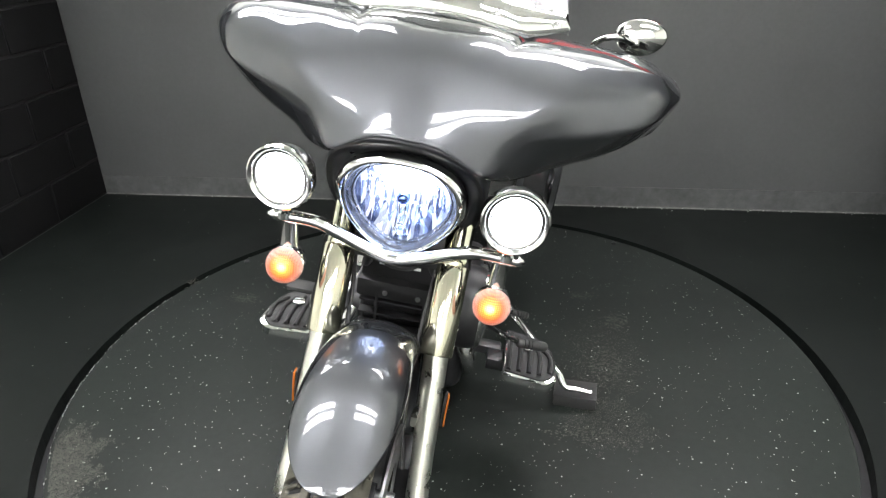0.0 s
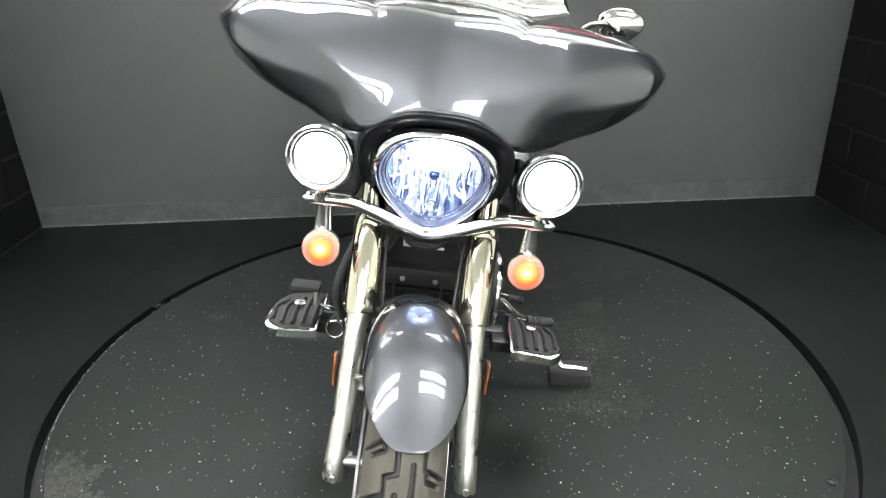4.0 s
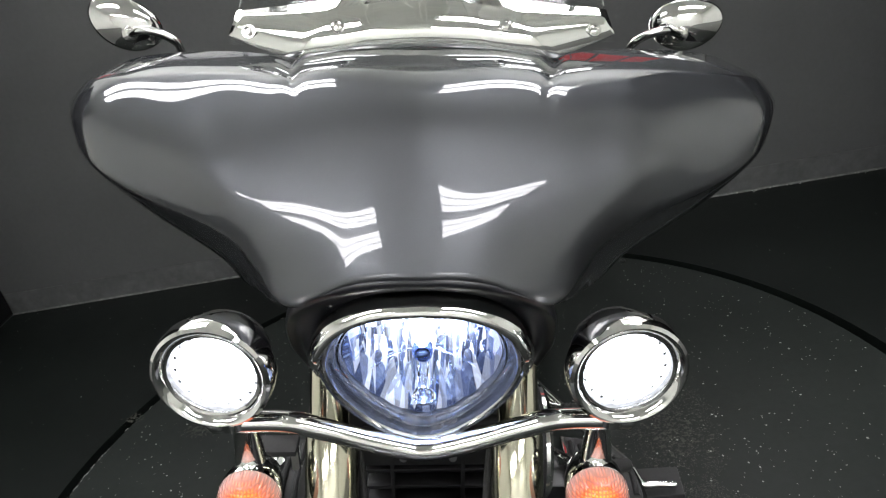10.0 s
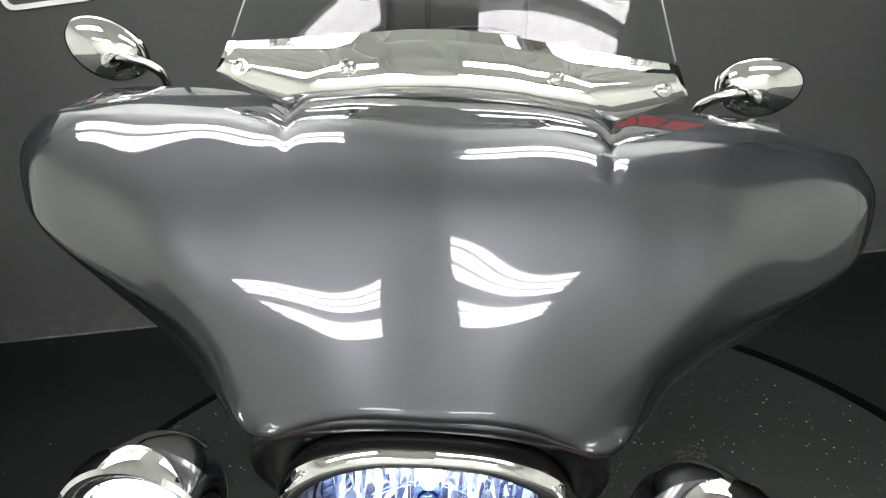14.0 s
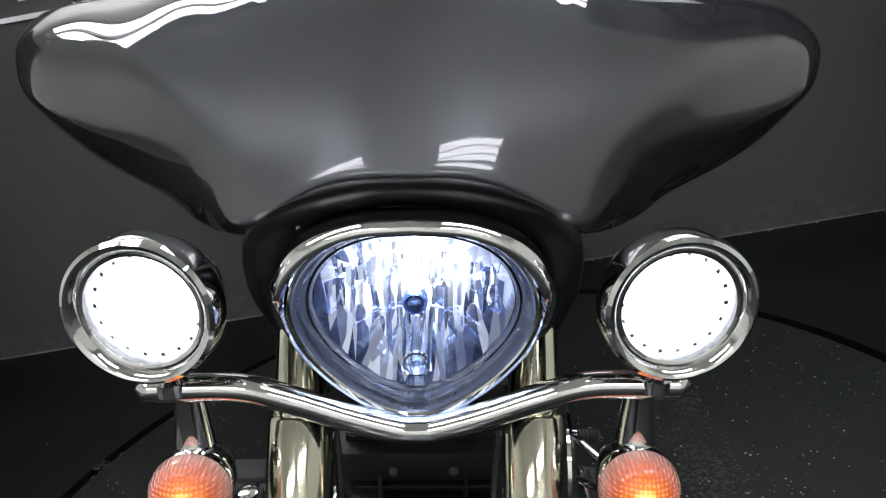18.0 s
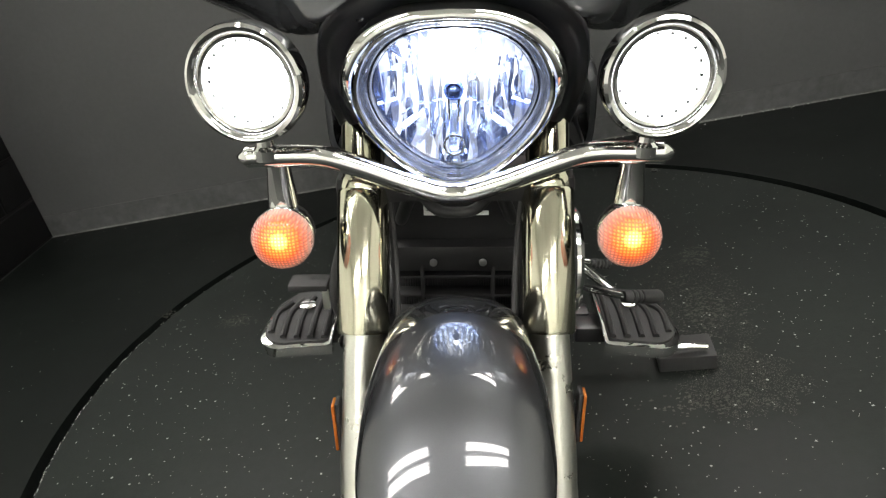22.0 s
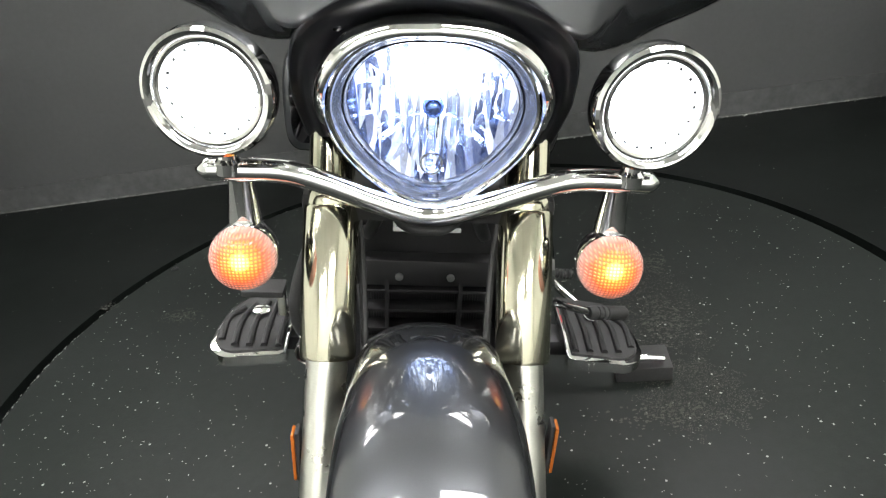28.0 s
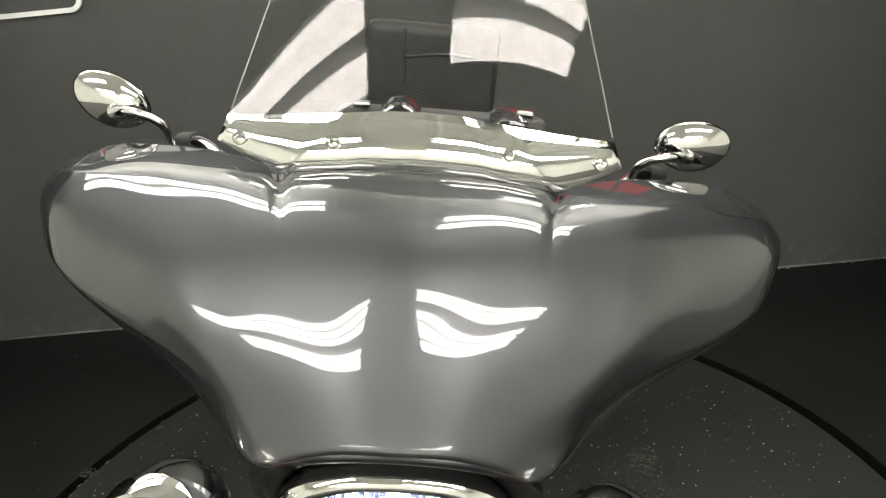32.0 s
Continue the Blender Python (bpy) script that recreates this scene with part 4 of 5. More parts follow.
BREAST = [(0, 0.3025, 1.0951), (0.0776, 0.3096, 1.0872), (0.1503, 0.3264, 1.0775), (0.1908, 0.3474, 1.0759), (0.2335, 0.3713, 1.0774), (0.3362, 0.4505, 1.082), (0.4421, 0.5331, 1.0786), (0.4965, 0.5993, 1.0529)]
SHOULDER = [(0, 0.3659, 1.1163), (0.0875, 0.3706, 1.1143), (0.1571, 0.3889, 1.1066), (0.1969, 0.4136, 1.1061), (0.2426, 0.443, 1.1063), (0.3454, 0.5137, 1.1008), (0.4354, 0.5783, 1.0836), (0.4877, 0.625, 1.0643)]
CROWN = [(0, 0.47, 1.13), (0.0901, 0.4739, 1.1268), (0.1581, 0.4839, 1.1169), (0.1986, 0.5091, 1.1158), (0.2467, 0.5419, 1.1141), (0.3473, 0.5949, 1.1035), (0.4323, 0.6277, 1.0879), (0.4734, 0.6444, 1.0637)]
FAIRING_NET = [CURL, SKIRT, WAIST, BELLY, BREAST, SHOULDER, CROWN]
NET = FAIRING_NET[1:]


def even_spline(t, y, at):
    """Natural cubic spline through y at the knots t: bends evenly, so that reflections run smooth."""
    n, h = len(t), np.diff(t)
    a, b = np.eye(n), np.zeros_like(y)
    for i in range(1, n - 1):
        a[i, i - 1:i + 2] = h[i - 1], 2 * (h[i - 1] + h[i]), h[i]
        b[i] = 6 * ((y[i + 1] - y[i]) / h[i] - (y[i] - y[i - 1]) / h[i - 1])
    m = np.linalg.solve(a, b.reshape(n, -1)).reshape(b.shape)
    out = []
    for s in at:
        i = int(min(max(np.searchsorted(t, s, side="right") - 1, 0), n - 2))
        p, q = t[i + 1] - s, s - t[i]
        out.append(m[i] * p ** 3 / (6 * h[i]) + m[i + 1] * q ** 3 / (6 * h[i]) + (y[i] / h[i] - m[i] * h[i] / 6) * p + (y[i + 1] / h[i] - m[i + 1] * h[i] / 6) * q)
    return np.array(out)


def profile(points, n):
    """n + 1 even steps along a smooth curve through points."""
    p = np.array(points, dtype=float)
    t = np.concatenate([[0], np.cumsum(np.linalg.norm(np.diff(p, axis=0), axis=1) ** 0.7)])
    fine = even_spline(t, p, np.linspace(0, t[-1], 60))
    run = np.concatenate([[0], np.cumsum(np.linalg.norm(np.diff(fine, axis=0), axis=1))])
    at = np.linspace(0, run[-1], n + 1)
    return np.stack([np.interp(at, run, fine[:, k]) for k in range(3)], -1)


def soften(rows, at, reach, rounds):
    """Rounds the fold along one row of the sheet."""
    for _ in range(rounds):
        old = rows.copy()
        for i in range(at - reach, at + reach + 1):
            rows[:, i] = 0.25 * old[:, i - 1] + 0.5 * old[:, i] + 0.25 * old[:, i + 1]
    return rows


def fairing_skin(nu):
    """Each half section runs from the rolled lower edge over the fold under the wing to the crown."""
    half = []
    fold_up = (0.0, 0.0, 0.0, 0.35, 0.80, 0.98, 1.0, 0.95)     # how far the fold lies from skirt to waist
    for c in range(8):
        curl, skirt, waist, belly, breast, shoulder, crown = [np.array(r[c]) for r in FAIRING_NET]
        k = fold_up[c]
        fold = skirt + (waist - skirt) * min(k, 1.0) + (belly - waist) * max(k - 1.0, 0.0)
        low = [curl, fold] if c < 3 else [curl, curl + (skirt - curl) * 0.8, fold]
        mid = [fold, waist, belly, breast] if c < 4 else [fold, belly, breast]
        if c < 6:
            face = profile(mid + [shoulder, crown], 60)
        else:
            face = np.concatenate([profile(mid, 36), profile([breast, shoulder, crown], 24)[1:]])
        half.append(np.concatenate([profile(low, 16)[:-1], face]))
    cols = np.array([h * (-1, 1, 1) for h in reversed(half[1:])] + half)
    cols = soften(cols, 16, 3, 3)
    tu = np.concatenate([[0], np.cumsum(np.linalg.norm(np.diff(cols, axis=0), axis=2).mean(1) ** 0.7)])
    su = np.concatenate([np.linspace(p, q, nu, endpoint=False) for p, q in zip(tu, tu[1:])] + [tu[-1:]])
    return even_spline(tu, cols, su)


skin = fairing_skin(12)
# pinched dimples under the corners of the windscreen trim, and the faint ridge down the middle
for s in (-1, 1):
    along = np.clip((skin[..., 1] - 0.300) / 0.18, 0, 1)
    off = (np.abs(skin[..., 0] - s * (0.128 + 0.038 * along))) / (0.004 + 0.006 * along)
    skin[..., 2] -= 0.0075 * along ** 1.2 * np.exp(-off ** 1.5) * (skin[..., 2] > 1.0)
skin[..., 2] += 0.0006 * np.exp(-np.abs(skin[..., 0]) / 0.008) * np.clip((skin[..., 2] - 0.98) / 0.05, 0, 1)
fairing = part("fairing", grid(skin.tolist())[0], PAINT, bike, "glossy charcoal pearl batwing fairing", angle=75)
so = fairing.modifiers.new("thick", "SOLIDIFY")
so.thickness, so.offset = 0.004, 1
inner_rows = [[(x * 0.985, y + 0.012, z - 0.004) for x, y, z in r] for r in (CURL, NET[2], NET[5])]
part("inner_panel", grid(surface(mirror_x([inner_rows[0], [(x, y + 0.09, z - 0.02) for x, y, z in inner_rows[1]], inner_rows[2]]), 4, 6))[0], BLACK_PLASTIC, fairing, "black inner fairing panel")
brow_out = [(0, 0.1775, 0.969), (0.07, 0.1835, 0.959), (0.133, 0.218, 0.917), (0.150, 0.262, 0.85), (0.142, 0.305, 0.785)]
brow_mid = [(0, 0.190, 0.950), (0.066, 0.196, 0.940), (0.122, 0.222, 0.904), (0.137, 0.252, 0.85), (0.130, 0.285, 0.79)]
brow_in = [(0, 0.232, 0.932), (0.060, 0.233, 0.922), (0.104, 0.238, 0.886), (0.119, 0.246, 0.845), (0.110, 0.252, 0.80)]
part("brow", grid(surface(mirror_x([[(x * 1.0, y + (0.13 if x > 0.1 else 0.06), z + 0.002) for x, y, z in brow_out], brow_out, brow_mid, brow_in, [(x * 0.9, 0.31, 0.85 + (z - 0.85) * 0.9) for x, y, z in brow_in]]), 8, 5))[0], BROW_BLACK, fairing, "black recessed surround of the headlight", angle=60)

part("surround_screw", lathe((-0.094, 0.216, 0.922), (-0.2, -1, 0.3), [(0.006, -0.004), (0.006, 0.002), (0.004, 0.004), (0, 0.0045)], 16), BLACK_GLOSS, fairing, "black screw in the surround")

# ---- windscreen
WS = []
for i in range(25):
    z = 1.130 + 0.34 * i / 24
    w = 0.249 - 0.30 * (z - 1.13) - 0.06 * max(0, (z - 1.38) / 0.09) ** 3
    WS.append([(u / 14 * w, 0.470 + 0.56 * (z - 1.13) + 0.85 * (u / 14 * w) ** 2, z) for u in range(-14, 15)])
screen = part("windscreen", grid(WS)[0], WS_CLEAR, bike, "clear windscreen", angle=80)
screen.visible_shadow = False
for side in (0, -1):
    part("screen_edge", tube([row[side] for row in WS[3::3]], 0.0010, 8, 2), ACRYLIC, screen, "pale polished edge of the screen")
strip_lo = [(0, 0.462, 1.136), (0.09, 0.464, 1.131), (0.164, 0.471, 1.119), (0.205, 0.492, 1.129), (0.246, 0.514, 1.141)]
strip_hi = [(0, 0.499, 1.195), (0.045, 0.500, 1.193), (0.092, 0.501, 1.187), (0.165, 0.514, 1.177), (0.236, 0.530, 1.169)]


def straight(points, n):
    p = [Vector(q) for q in points]
    return [a.lerp(b, k / n) for a, b in zip(p, p[1:]) for k in range(n)] + [p[-1]]


lo, hi = straight(mirror_x([strip_lo])[0], 6), straight(mirror_x([strip_hi])[0], 6)
strip = part("trim_strip", grid([lo, [a.lerp(b, 0.5) + Vector((0, -0.0006, 0)) for a, b in zip(lo, hi)], hi])[0], STAINLESS, screen, "polished steel windscreen trim", angle=30)
so = strip.modifiers.new("thick", "SOLIDIFY")
so.thickness, so.offset = 0.0025, 0
for sx, sy, sz in ((-0.218, 0.506, 1.147), (-0.103, 0.480, 1.157), (0.103, 0.480, 1.157), (0.218, 0.506, 1.147)):
    part("screw", lathe((sx, sy, sz), (sx * 0.6, -1, 0.55), [(0.0085, -0.002), (0.0085, 0.002), (0.0055, 0.002), (0.0055, 0.006), (0.0035, 0.0065), (0.003, 0.004), (0, 0.004)], 16), CHROME, screen, "chrome cap screw")

# ---- mirrors
for s, c, base in ((-1, (-0.480, 0.745, 1.127), (-0.381, 0.70, 1.094)), (1, (0.418, 0.735, 1.124), (0.310, 0.66, 1.095))):
    c, base = Vector(c), Vector(base)
    rows = []
    for i in range(13):
        a = math.pi / 2 * i / 12
        rows.append([])
        for k in range(36):
            b = 2 * math.pi * k / 36
            ex, ez = math.cos(b) * math.sin(a), math.sin(b) * math.sin(a)
            x, z = 0.058 * ex * (1 + 0.10 * ez), 0.040 * ez
            t = radians(22 if s < 0 else -4)
            rows[-1].append((c.x + x * math.cos(t) + s * 0 + z * math.sin(t), c.y - 0.024 * math.cos(a), c.z - x * math.sin(t) * (1 if s < 0 else 1) + z * math.cos(t)))
    mir = part("mirror", grid(rows, loop_v=True)[0], CHROME, bike, "oval chrome rear-view mirror")
    rim = [Vector(p) for p in rows[-1]]
    part("glass", grid([[tuple(c + (p - c) * f + Vector((0, 0.004, 0))) for p in rim] for f in (1.0, 0.6, 0.05)], loop_v=True)[0], MIRROR, mir, "mirror glass")
    part("stalk", tube([base + Vector((0, 0.02, -0.06)), base, base + Vector((s * 0.012, -0.008, 0.02)), base + Vector((s * 0.045, -0.012, 0.032)), c + Vector((-s * 0.014, -0.022, -0.012))], 0.0065, 12), CHROME, mir, "chrome mirror stalk")
    part("ball_joint", lathe(c + Vector((-s * 0.014, -0.014, -0.012)), (0, -1, 0), [(0, 0.018), (0.008, 0.016), (0.012, 0.01), (0.013, 0.0)], 20), CHROME, mir)

# ---- radiator, frame and engine seen between and beside the fork legs
rad = part("radiator", box(-0.100, 0.100, 0.435, 0.475, 0.20, 0.515, 0.006), BLACK_SATIN, bike, "black radiator behind slatted guard")
for k in range(9):
    z = 0.228 + 0.0345 * k
    part("slat", box(-0.096, 0.096, 0.402, 0.430, z, z + 0.006, 0.002), BLACK_DULL, rad, "black guard slat")
for k in range(44):
    x = -0.086 + 0.004 * k
    part("core_fin", box(x - 0.0008, x + 0.0008, 0.430, 0.436, 0.22, 0.512), BLACK_SATIN, rad)
for x in (-0.055, 0.055):
    part("upright", box(x - 0.003, x + 0.003, 0.400, 0.43, 0.215, 0.53, 0.001), BLACK_DULL, rad)
part("top_cover", box(-0.105, 0.105, 0.40, 0.47, 0.516, 0.562, 0.010), BLACK_DULL, rad, "black radiator cover")
part("shroud", box(-0.10, 0.10, 0.425, 0.435, 0.56, 0.70, 0.004), BLACK_DULL, rad, "black shroud panel above the radiator")
for x in (-0.037, 0.039):
    part("cover_bolt", lathe((x, 0.401, 0.535), (0, -1, 0), [(0.006, 0), (0.006, 0.004), (0.003, 0.005), (0, 0.005)], 12), STEEL, rad)


def label_mesh():
    bm = box(-0.044, 0.044, 0.326, 0.329, 0.648, 0.654, 0.001)
    box(-0.044, -0.024, 0.326, 0.329, 0.653, 0.664, 0.003, bm=bm)
    box(0.022, 0.034, 0.326, 0.329, 0.653, 0.660, 0.003, bm=bm)
    return bm


head = part("steering_head", tube([(0, 0.405, 0.675), (0, 0.50, 0.93)], 0.036, 20), BLACK_DULL, bike, "black steering head")
part("lower_yoke", box(-0.145, 0.145, 0.245, 0.33, 0.70, 0.735, 0.012, m=None), BLACK_DULL, head)
plate = part("label_plate", label_mesh(), WHITE_LABEL, head, "small white label with print")
for k in range(2):
    part("print_bar", box(-0.040, -0.030 + 0.002 * k, 0.3248, 0.3258, 0.6555 + 0.0035 * k, 0.657 + 0.0035 * k), PRINT, plate)
part("cable_arch", tube([(-0.06, 0.335, 0.70), (-0.03, 0.318, 0.664), (0, 0.314, 0.658), (0.03, 0.318, 0.664), (0.06, 0.335, 0.70)], 0.008, 10), RUBBER_DARK, head, "black cable bent below the yoke")
for s in (-1, 1):
    part("down_tube", tube([(s * 0.03, 0.44, 0.80), (s * 0.07, 0.50, 0.6), (s * 0.09, 0.54, 0.3), (s * 0.09, 0.60, 0.16), (s * 0.1, 1.1, 0.15)], 0.017, 12), BLACK_SATIN, bike, "black frame tube")
    part("hose", tube([(s * 0.055, 0.30, 0.70), (s * 0.075, 0.34, 0.64), (s * 0.085, 0.42, 0.60)], 0.009, 10), RUBBER_DARK, bike, "black hose")
    part("brake_hose", tube([(s * 0.085, 0.27, 0.74), (s * 0.075, 0.23, 0.62), (s * 0.07, 0.13, 0.48), (s * 0.09, 0.07, 0.36)], 0.0045, 8), RUBBER_DARK, bike, "thin black brake hose")
    part("brake_caliper", box(s * 0.077 + WX - 0.018, s * 0.077 + WX + 0.018, 0.10, 0.20, 0.24, 0.33, 0.012), BLACK_SATIN, bike, "black brake caliper")
horn = part("horn", lathe((-0.188, 0.475, 0.345), (0, -1, 0.1), [(0, -0.03), (0.019, -0.03), (0.0225, 0), (0.0225, 0.02), (0.020, 0.022), (0.018, 0.018), (0, 0.014)], 28), BLACK_SATIN, bike, "round black horn behind the fork")
part("rim", lathe((-0.188, 0.475, 0.345), (0, -1, 0.1), [(0.0227, 0.010), (0.0238, 0.012), (0.0238, 0.020), (0.0218, 0.0235), (0.0195, 0.0225)], 28), CHROME, horn, "thin chrome rim")
part("wiring_loop", tube([(-0.13, 0.40, 0.66), (-0.158, 0.35, 0.60), (-0.174, 0.335, 0.545), (-0.176, 0.335, 0.50), (-0.160, 0.345, 0.45)], 0.0105, 12), RUBBER_DARK, bike, "black sleeved wiring loop")
part("horn_wire", tube([(-0.160, 0.345, 0.46), (-0.170, 0.40, 0.42), (-0.180, 0.45, 0.375)], 0.004, 8), RUBBER_DARK, bike, "thin black wire")
cleaner = part("air_cleaner", lathe((0.150, 0.480, 0.495), (1, 0, 0), [(0.098, -0.03), (0.100, 0), (0.098, 0.022), (0.088, 0.040), (0.06, 0.049), (0, 0.052)], 44), BLACK_SATIN, bike, "round black air cleaner cover")
part("ring", lathe((0.150, 0.480, 0.495), (1, 0, 0), [(0.093, 0.033), (0.0925, 0.039), (0.086, 0.045), (0.084, 0.042)], 44), CHROME, cleaner, "thin chrome ring")
part("crankcase", box(-0.17, 0.17, 0.56, 1.02, 0.16, 0.42, 0.05, seg=4), BLACK_SATIN, bike, "black engine case")
for k, (y, tilt) in enumerate(((0.68, 0.12), (0.90, -0.12))):
    for j in range(9):
        z = 0.42 + 0.028 * j
        part("cylinder_fin", box(-0.105, 0.105, y - 0.095 - tilt * (z - 0.42), y + 0.095 - tilt * (z - 0.42), z, z + 0.012, 0.004), BLACK_SATIN, bike, "black cooling fin")
for s in (-1, 1):
    part("engine_cover", lathe((s * 0.165, 0.80, 0.30), (s, 0, 0), [(0.13, 0), (0.13, 0.02), (0.115, 0.035), (0.06, 0.042), (0, 0.043)], 40), CHROME, bike, "round chrome engine cover")
    part("footrest_bracket", box(min(s * 0.17, s * 0.26), max(s * 0.17, s * 0.26), 0.62, 0.66, 0.27, 0.295, 0.006), BLACK_SATIN, bike)


def floorboard(s):
    """Floorboard: a chrome-edged plate, round at its outer front corner, with rubber ribs."""
    n = 8
    dx = 0.0 if s < 0 else 0.026
    dy = -0.010 if s < 0 else -0.026
    dz0 = 0.0 if s < 0 else 0.012
    out = [(0.245, 0.532), (0.335, 0.520)]
    out += [(0.335 + 0.042 * math.sin(math.pi / 2 * k / n), 0.562 - 0.042 * math.cos(math.pi / 2 * k / n)) for k in range(1, n + 1)]
    out += [(0.374, 0.60), (0.362, 0.645), (0.335, 0.682), (0.245, 0.70)]
    out = [(x + dx, y) for x, y in out]
    mid = (0.30 + dx, 0.62)
    rows = []
    for dz, grow in ((-0.016, 0.0), (-0.014, 0.004), (0.006, 0.004), (0.008, 0.0)):
        rows.append([(s * (x + grow * (1 if x > mid[0] else -1)), y + grow * (1 if y > mid[1] else -1), 0.288 + dz + 0.10 * (y - 0.53)) for x, y in out])
    bm, vs = grid(rows, loop_v=True)
    bm.faces.new(vs[0])
    bm.faces.new(list(reversed(vs[-1])))
    board = part("floorboard", bm, CHROME, bike, "chrome-edged rider floorboard")
    board.location = (0, dy, dz0)
    rows = [[(s * (mid[0] + (x - mid[0]) * f), mid[1] + (y - mid[1]) * f, 0.2965 + dz + 0.10 * (y - 0.53)) for x, y in out] for f, dz in ((0.955, 0.0), (0.94, 0.004))]
    bm, vs = grid(rows, loop_v=True)
    bm.faces.new(vs[-1])
    part("pad", bm, RUBBER_DARK, board, "black rubber pad", smooth=False)
    for k in range(5):
        x = s * (0.256 + 0.0262 * k + dx)
        y0 = 0.540 + (0.014 if k == 4 else 0)
        part("rib", tube([(x, y0, 0.3025), (x + s * 0.001, 0.61, 0.3095), (x - s * 0.006 * k, 0.682 - 0.010 * k, 0.3155)], 0.0062, 8, 4), RUBBER_DARK, board, "raised rubber rib")
    part("inset", lathe((s * (0.305 + dx), 0.635, 0.313), (0, -0.1, 1), [(0.016, 0), (0.016, 0.004), (0.013, 0.005), (0, 0.005)], 20), CHROME, board, "chrome inset")
    part("underside_bracket", box(min(s * 0.225, s * 0.30), max(s * 0.225, s * 0.30), 0.60, 0.66, 0.245, 0.278, 0.006), BLACK_SATIN, board)


for s in (-1, 1):
    floorboard(s)

lever = part("shift_lever", tube([(0.19, 0.72, 0.35), (0.215, 0.62, 0.365), (0.25, 0.54, 0.398), (0.292, 0.503, 0.408)], 0.007, 10), CHROME, bike, "chrome shift lever with rubber peg")
part("peg", lathe((0.287, 0.500, 0.409), (0.92, 0.33, -0.2), [(0, 0), (0.010, 0.0), (0.0125, 0.006), (0.0125, 0.014), (0.0105, 0.016), (0.0125, 0.018), (0.0125, 0.024), (0.0105, 0.026), (0.0125, 0.028), (0.0125, 0.034), (0.0105, 0.036), (0.0125, 0.038), (0.0125, 0.076), (0.009, 0.081), (0, 0.081)], 20), RUBBER_DARK, lever, "black rubber peg")
lever2 = part("toe_lever", tube([(0.17, 0.82, 0.30), (0.23, 0.77, 0.335), (0.286, 0.746, 0.341)], 0.007, 10), CHROME, bike, "chrome toe lever")
part("peg", lathe((0.278, 0.743, 0.342), (0.95, 0.2, -0.18), [(0, 0), (0.009, 0.0)] + [(0.0115 if k % 2 else 0.009, 0.004 + 0.004 * k) for k in range(11)] + [(0, 0.05)], 18), RUBBER_DARK, lever2, "ribbed rubber peg")
pedal = part("brake_pedal", tube([(-0.17, 0.70, 0.30), (-0.21, 0.62, 0.31), (-0.252, 0.595, 0.335), (-0.256, 0.59, 0.38)], 0.008, 10), CHROME, bike, "chrome brake pedal with rubber pad")
part("pad", box(-0.323, -0.248, 0.565, 0.612, 0.381, 0.394, 0.004), RUBBER_DARK, pedal, "black rubber pad")
part("pedal_link", box(-0.264, -0.250, 0.582, 0.606, 0.33, 0.38, 0.004), SATIN, pedal)

foot0, foot1, foot2, foot3 = [to_bike @ Vector(p) for p in ((0.015, 1.955, 0.20), (0.140, 1.850, 0.088), (0.158, 1.828, 0.060), (0.232, 1.822, 0.048))]
stand = part("side_stand", tube([to_bike @ Vector((-0.055, 2.029, 0.26)), foot0, foot1], 0.011, 12), CHROME, bike, "chrome side stand, down")
part("foot", tube([foot1, foot2, foot2.lerp(foot3, 0.5), foot3], lambda s: 0.011 - 0.004 * s, 12), CHROME, stand, "chrome stand foot")

# ---- bodywork behind the fairing
tank_rows = []
for y, w, z0, z1 in ((0.52, 0.09, 0.78, 0.90), (0.60, 0.14, 0.74, 0.96), (0.75, 0.17, 0.72, 0.985), (0.92, 0.15, 0.72, 0.95), (1.06, 0.09, 0.74, 0.86)):
    tank_rows.append([(w * math.sin(a), y, (z0 + z1) / 2 - (z1 - z0) / 2 * math.cos(a)) for a in [2 * math.pi * k / 28 for k in range(28)]])
tank_net = [spline([r[k] for r in tank_rows], 5) for k in range(28)]
part("fuel_tank", grid(tank_net, loop_u=True)[0], PAINT, bike, "charcoal pearl fuel tank")
seat_rows = []
for y, w, z0, z1 in ((1.0, 0.08, 0.70, 0.76), (1.12, 0.15, 0.64, 0.715), (1.28, 0.18, 0.62, 0.70), (1.42, 0.16, 0.64, 0.76), (1.62, 0.13, 0.68, 0.79), (1.74, 0.10, 0.72, 0.79)):
    seat_rows.append([(w * math.sin(a), y, (z0 + z1) / 2 - (z1 - z0) / 2 * math.cos(a)) for a in [2 * math.pi * k / 24 for k in range(24)]])
part("seat", grid([spline([r[k] for r in seat_rows], 5) for k in range(24)], loop_u=True)[0], LEATHER, bike, "black leather two-up seat")
rest = part("backrest", box(-0.20, 0.20, 1.74, 1.81, 0.90, 1.20, 0.04, seg=4), LEATHER, bike, "black leather passenger backrest")
part("seam", tube([(-0.08, 1.737, 1.10), (0.05, 1.734, 1.115), (0.18, 1.737, 1.10)], 0.005, 8), LEATHER, rest)
part("seam", tube([(-0.08, 1.735, 1.02), (-0.085, 1.735, 1.18)], 0.005, 8), LEATHER, rest)
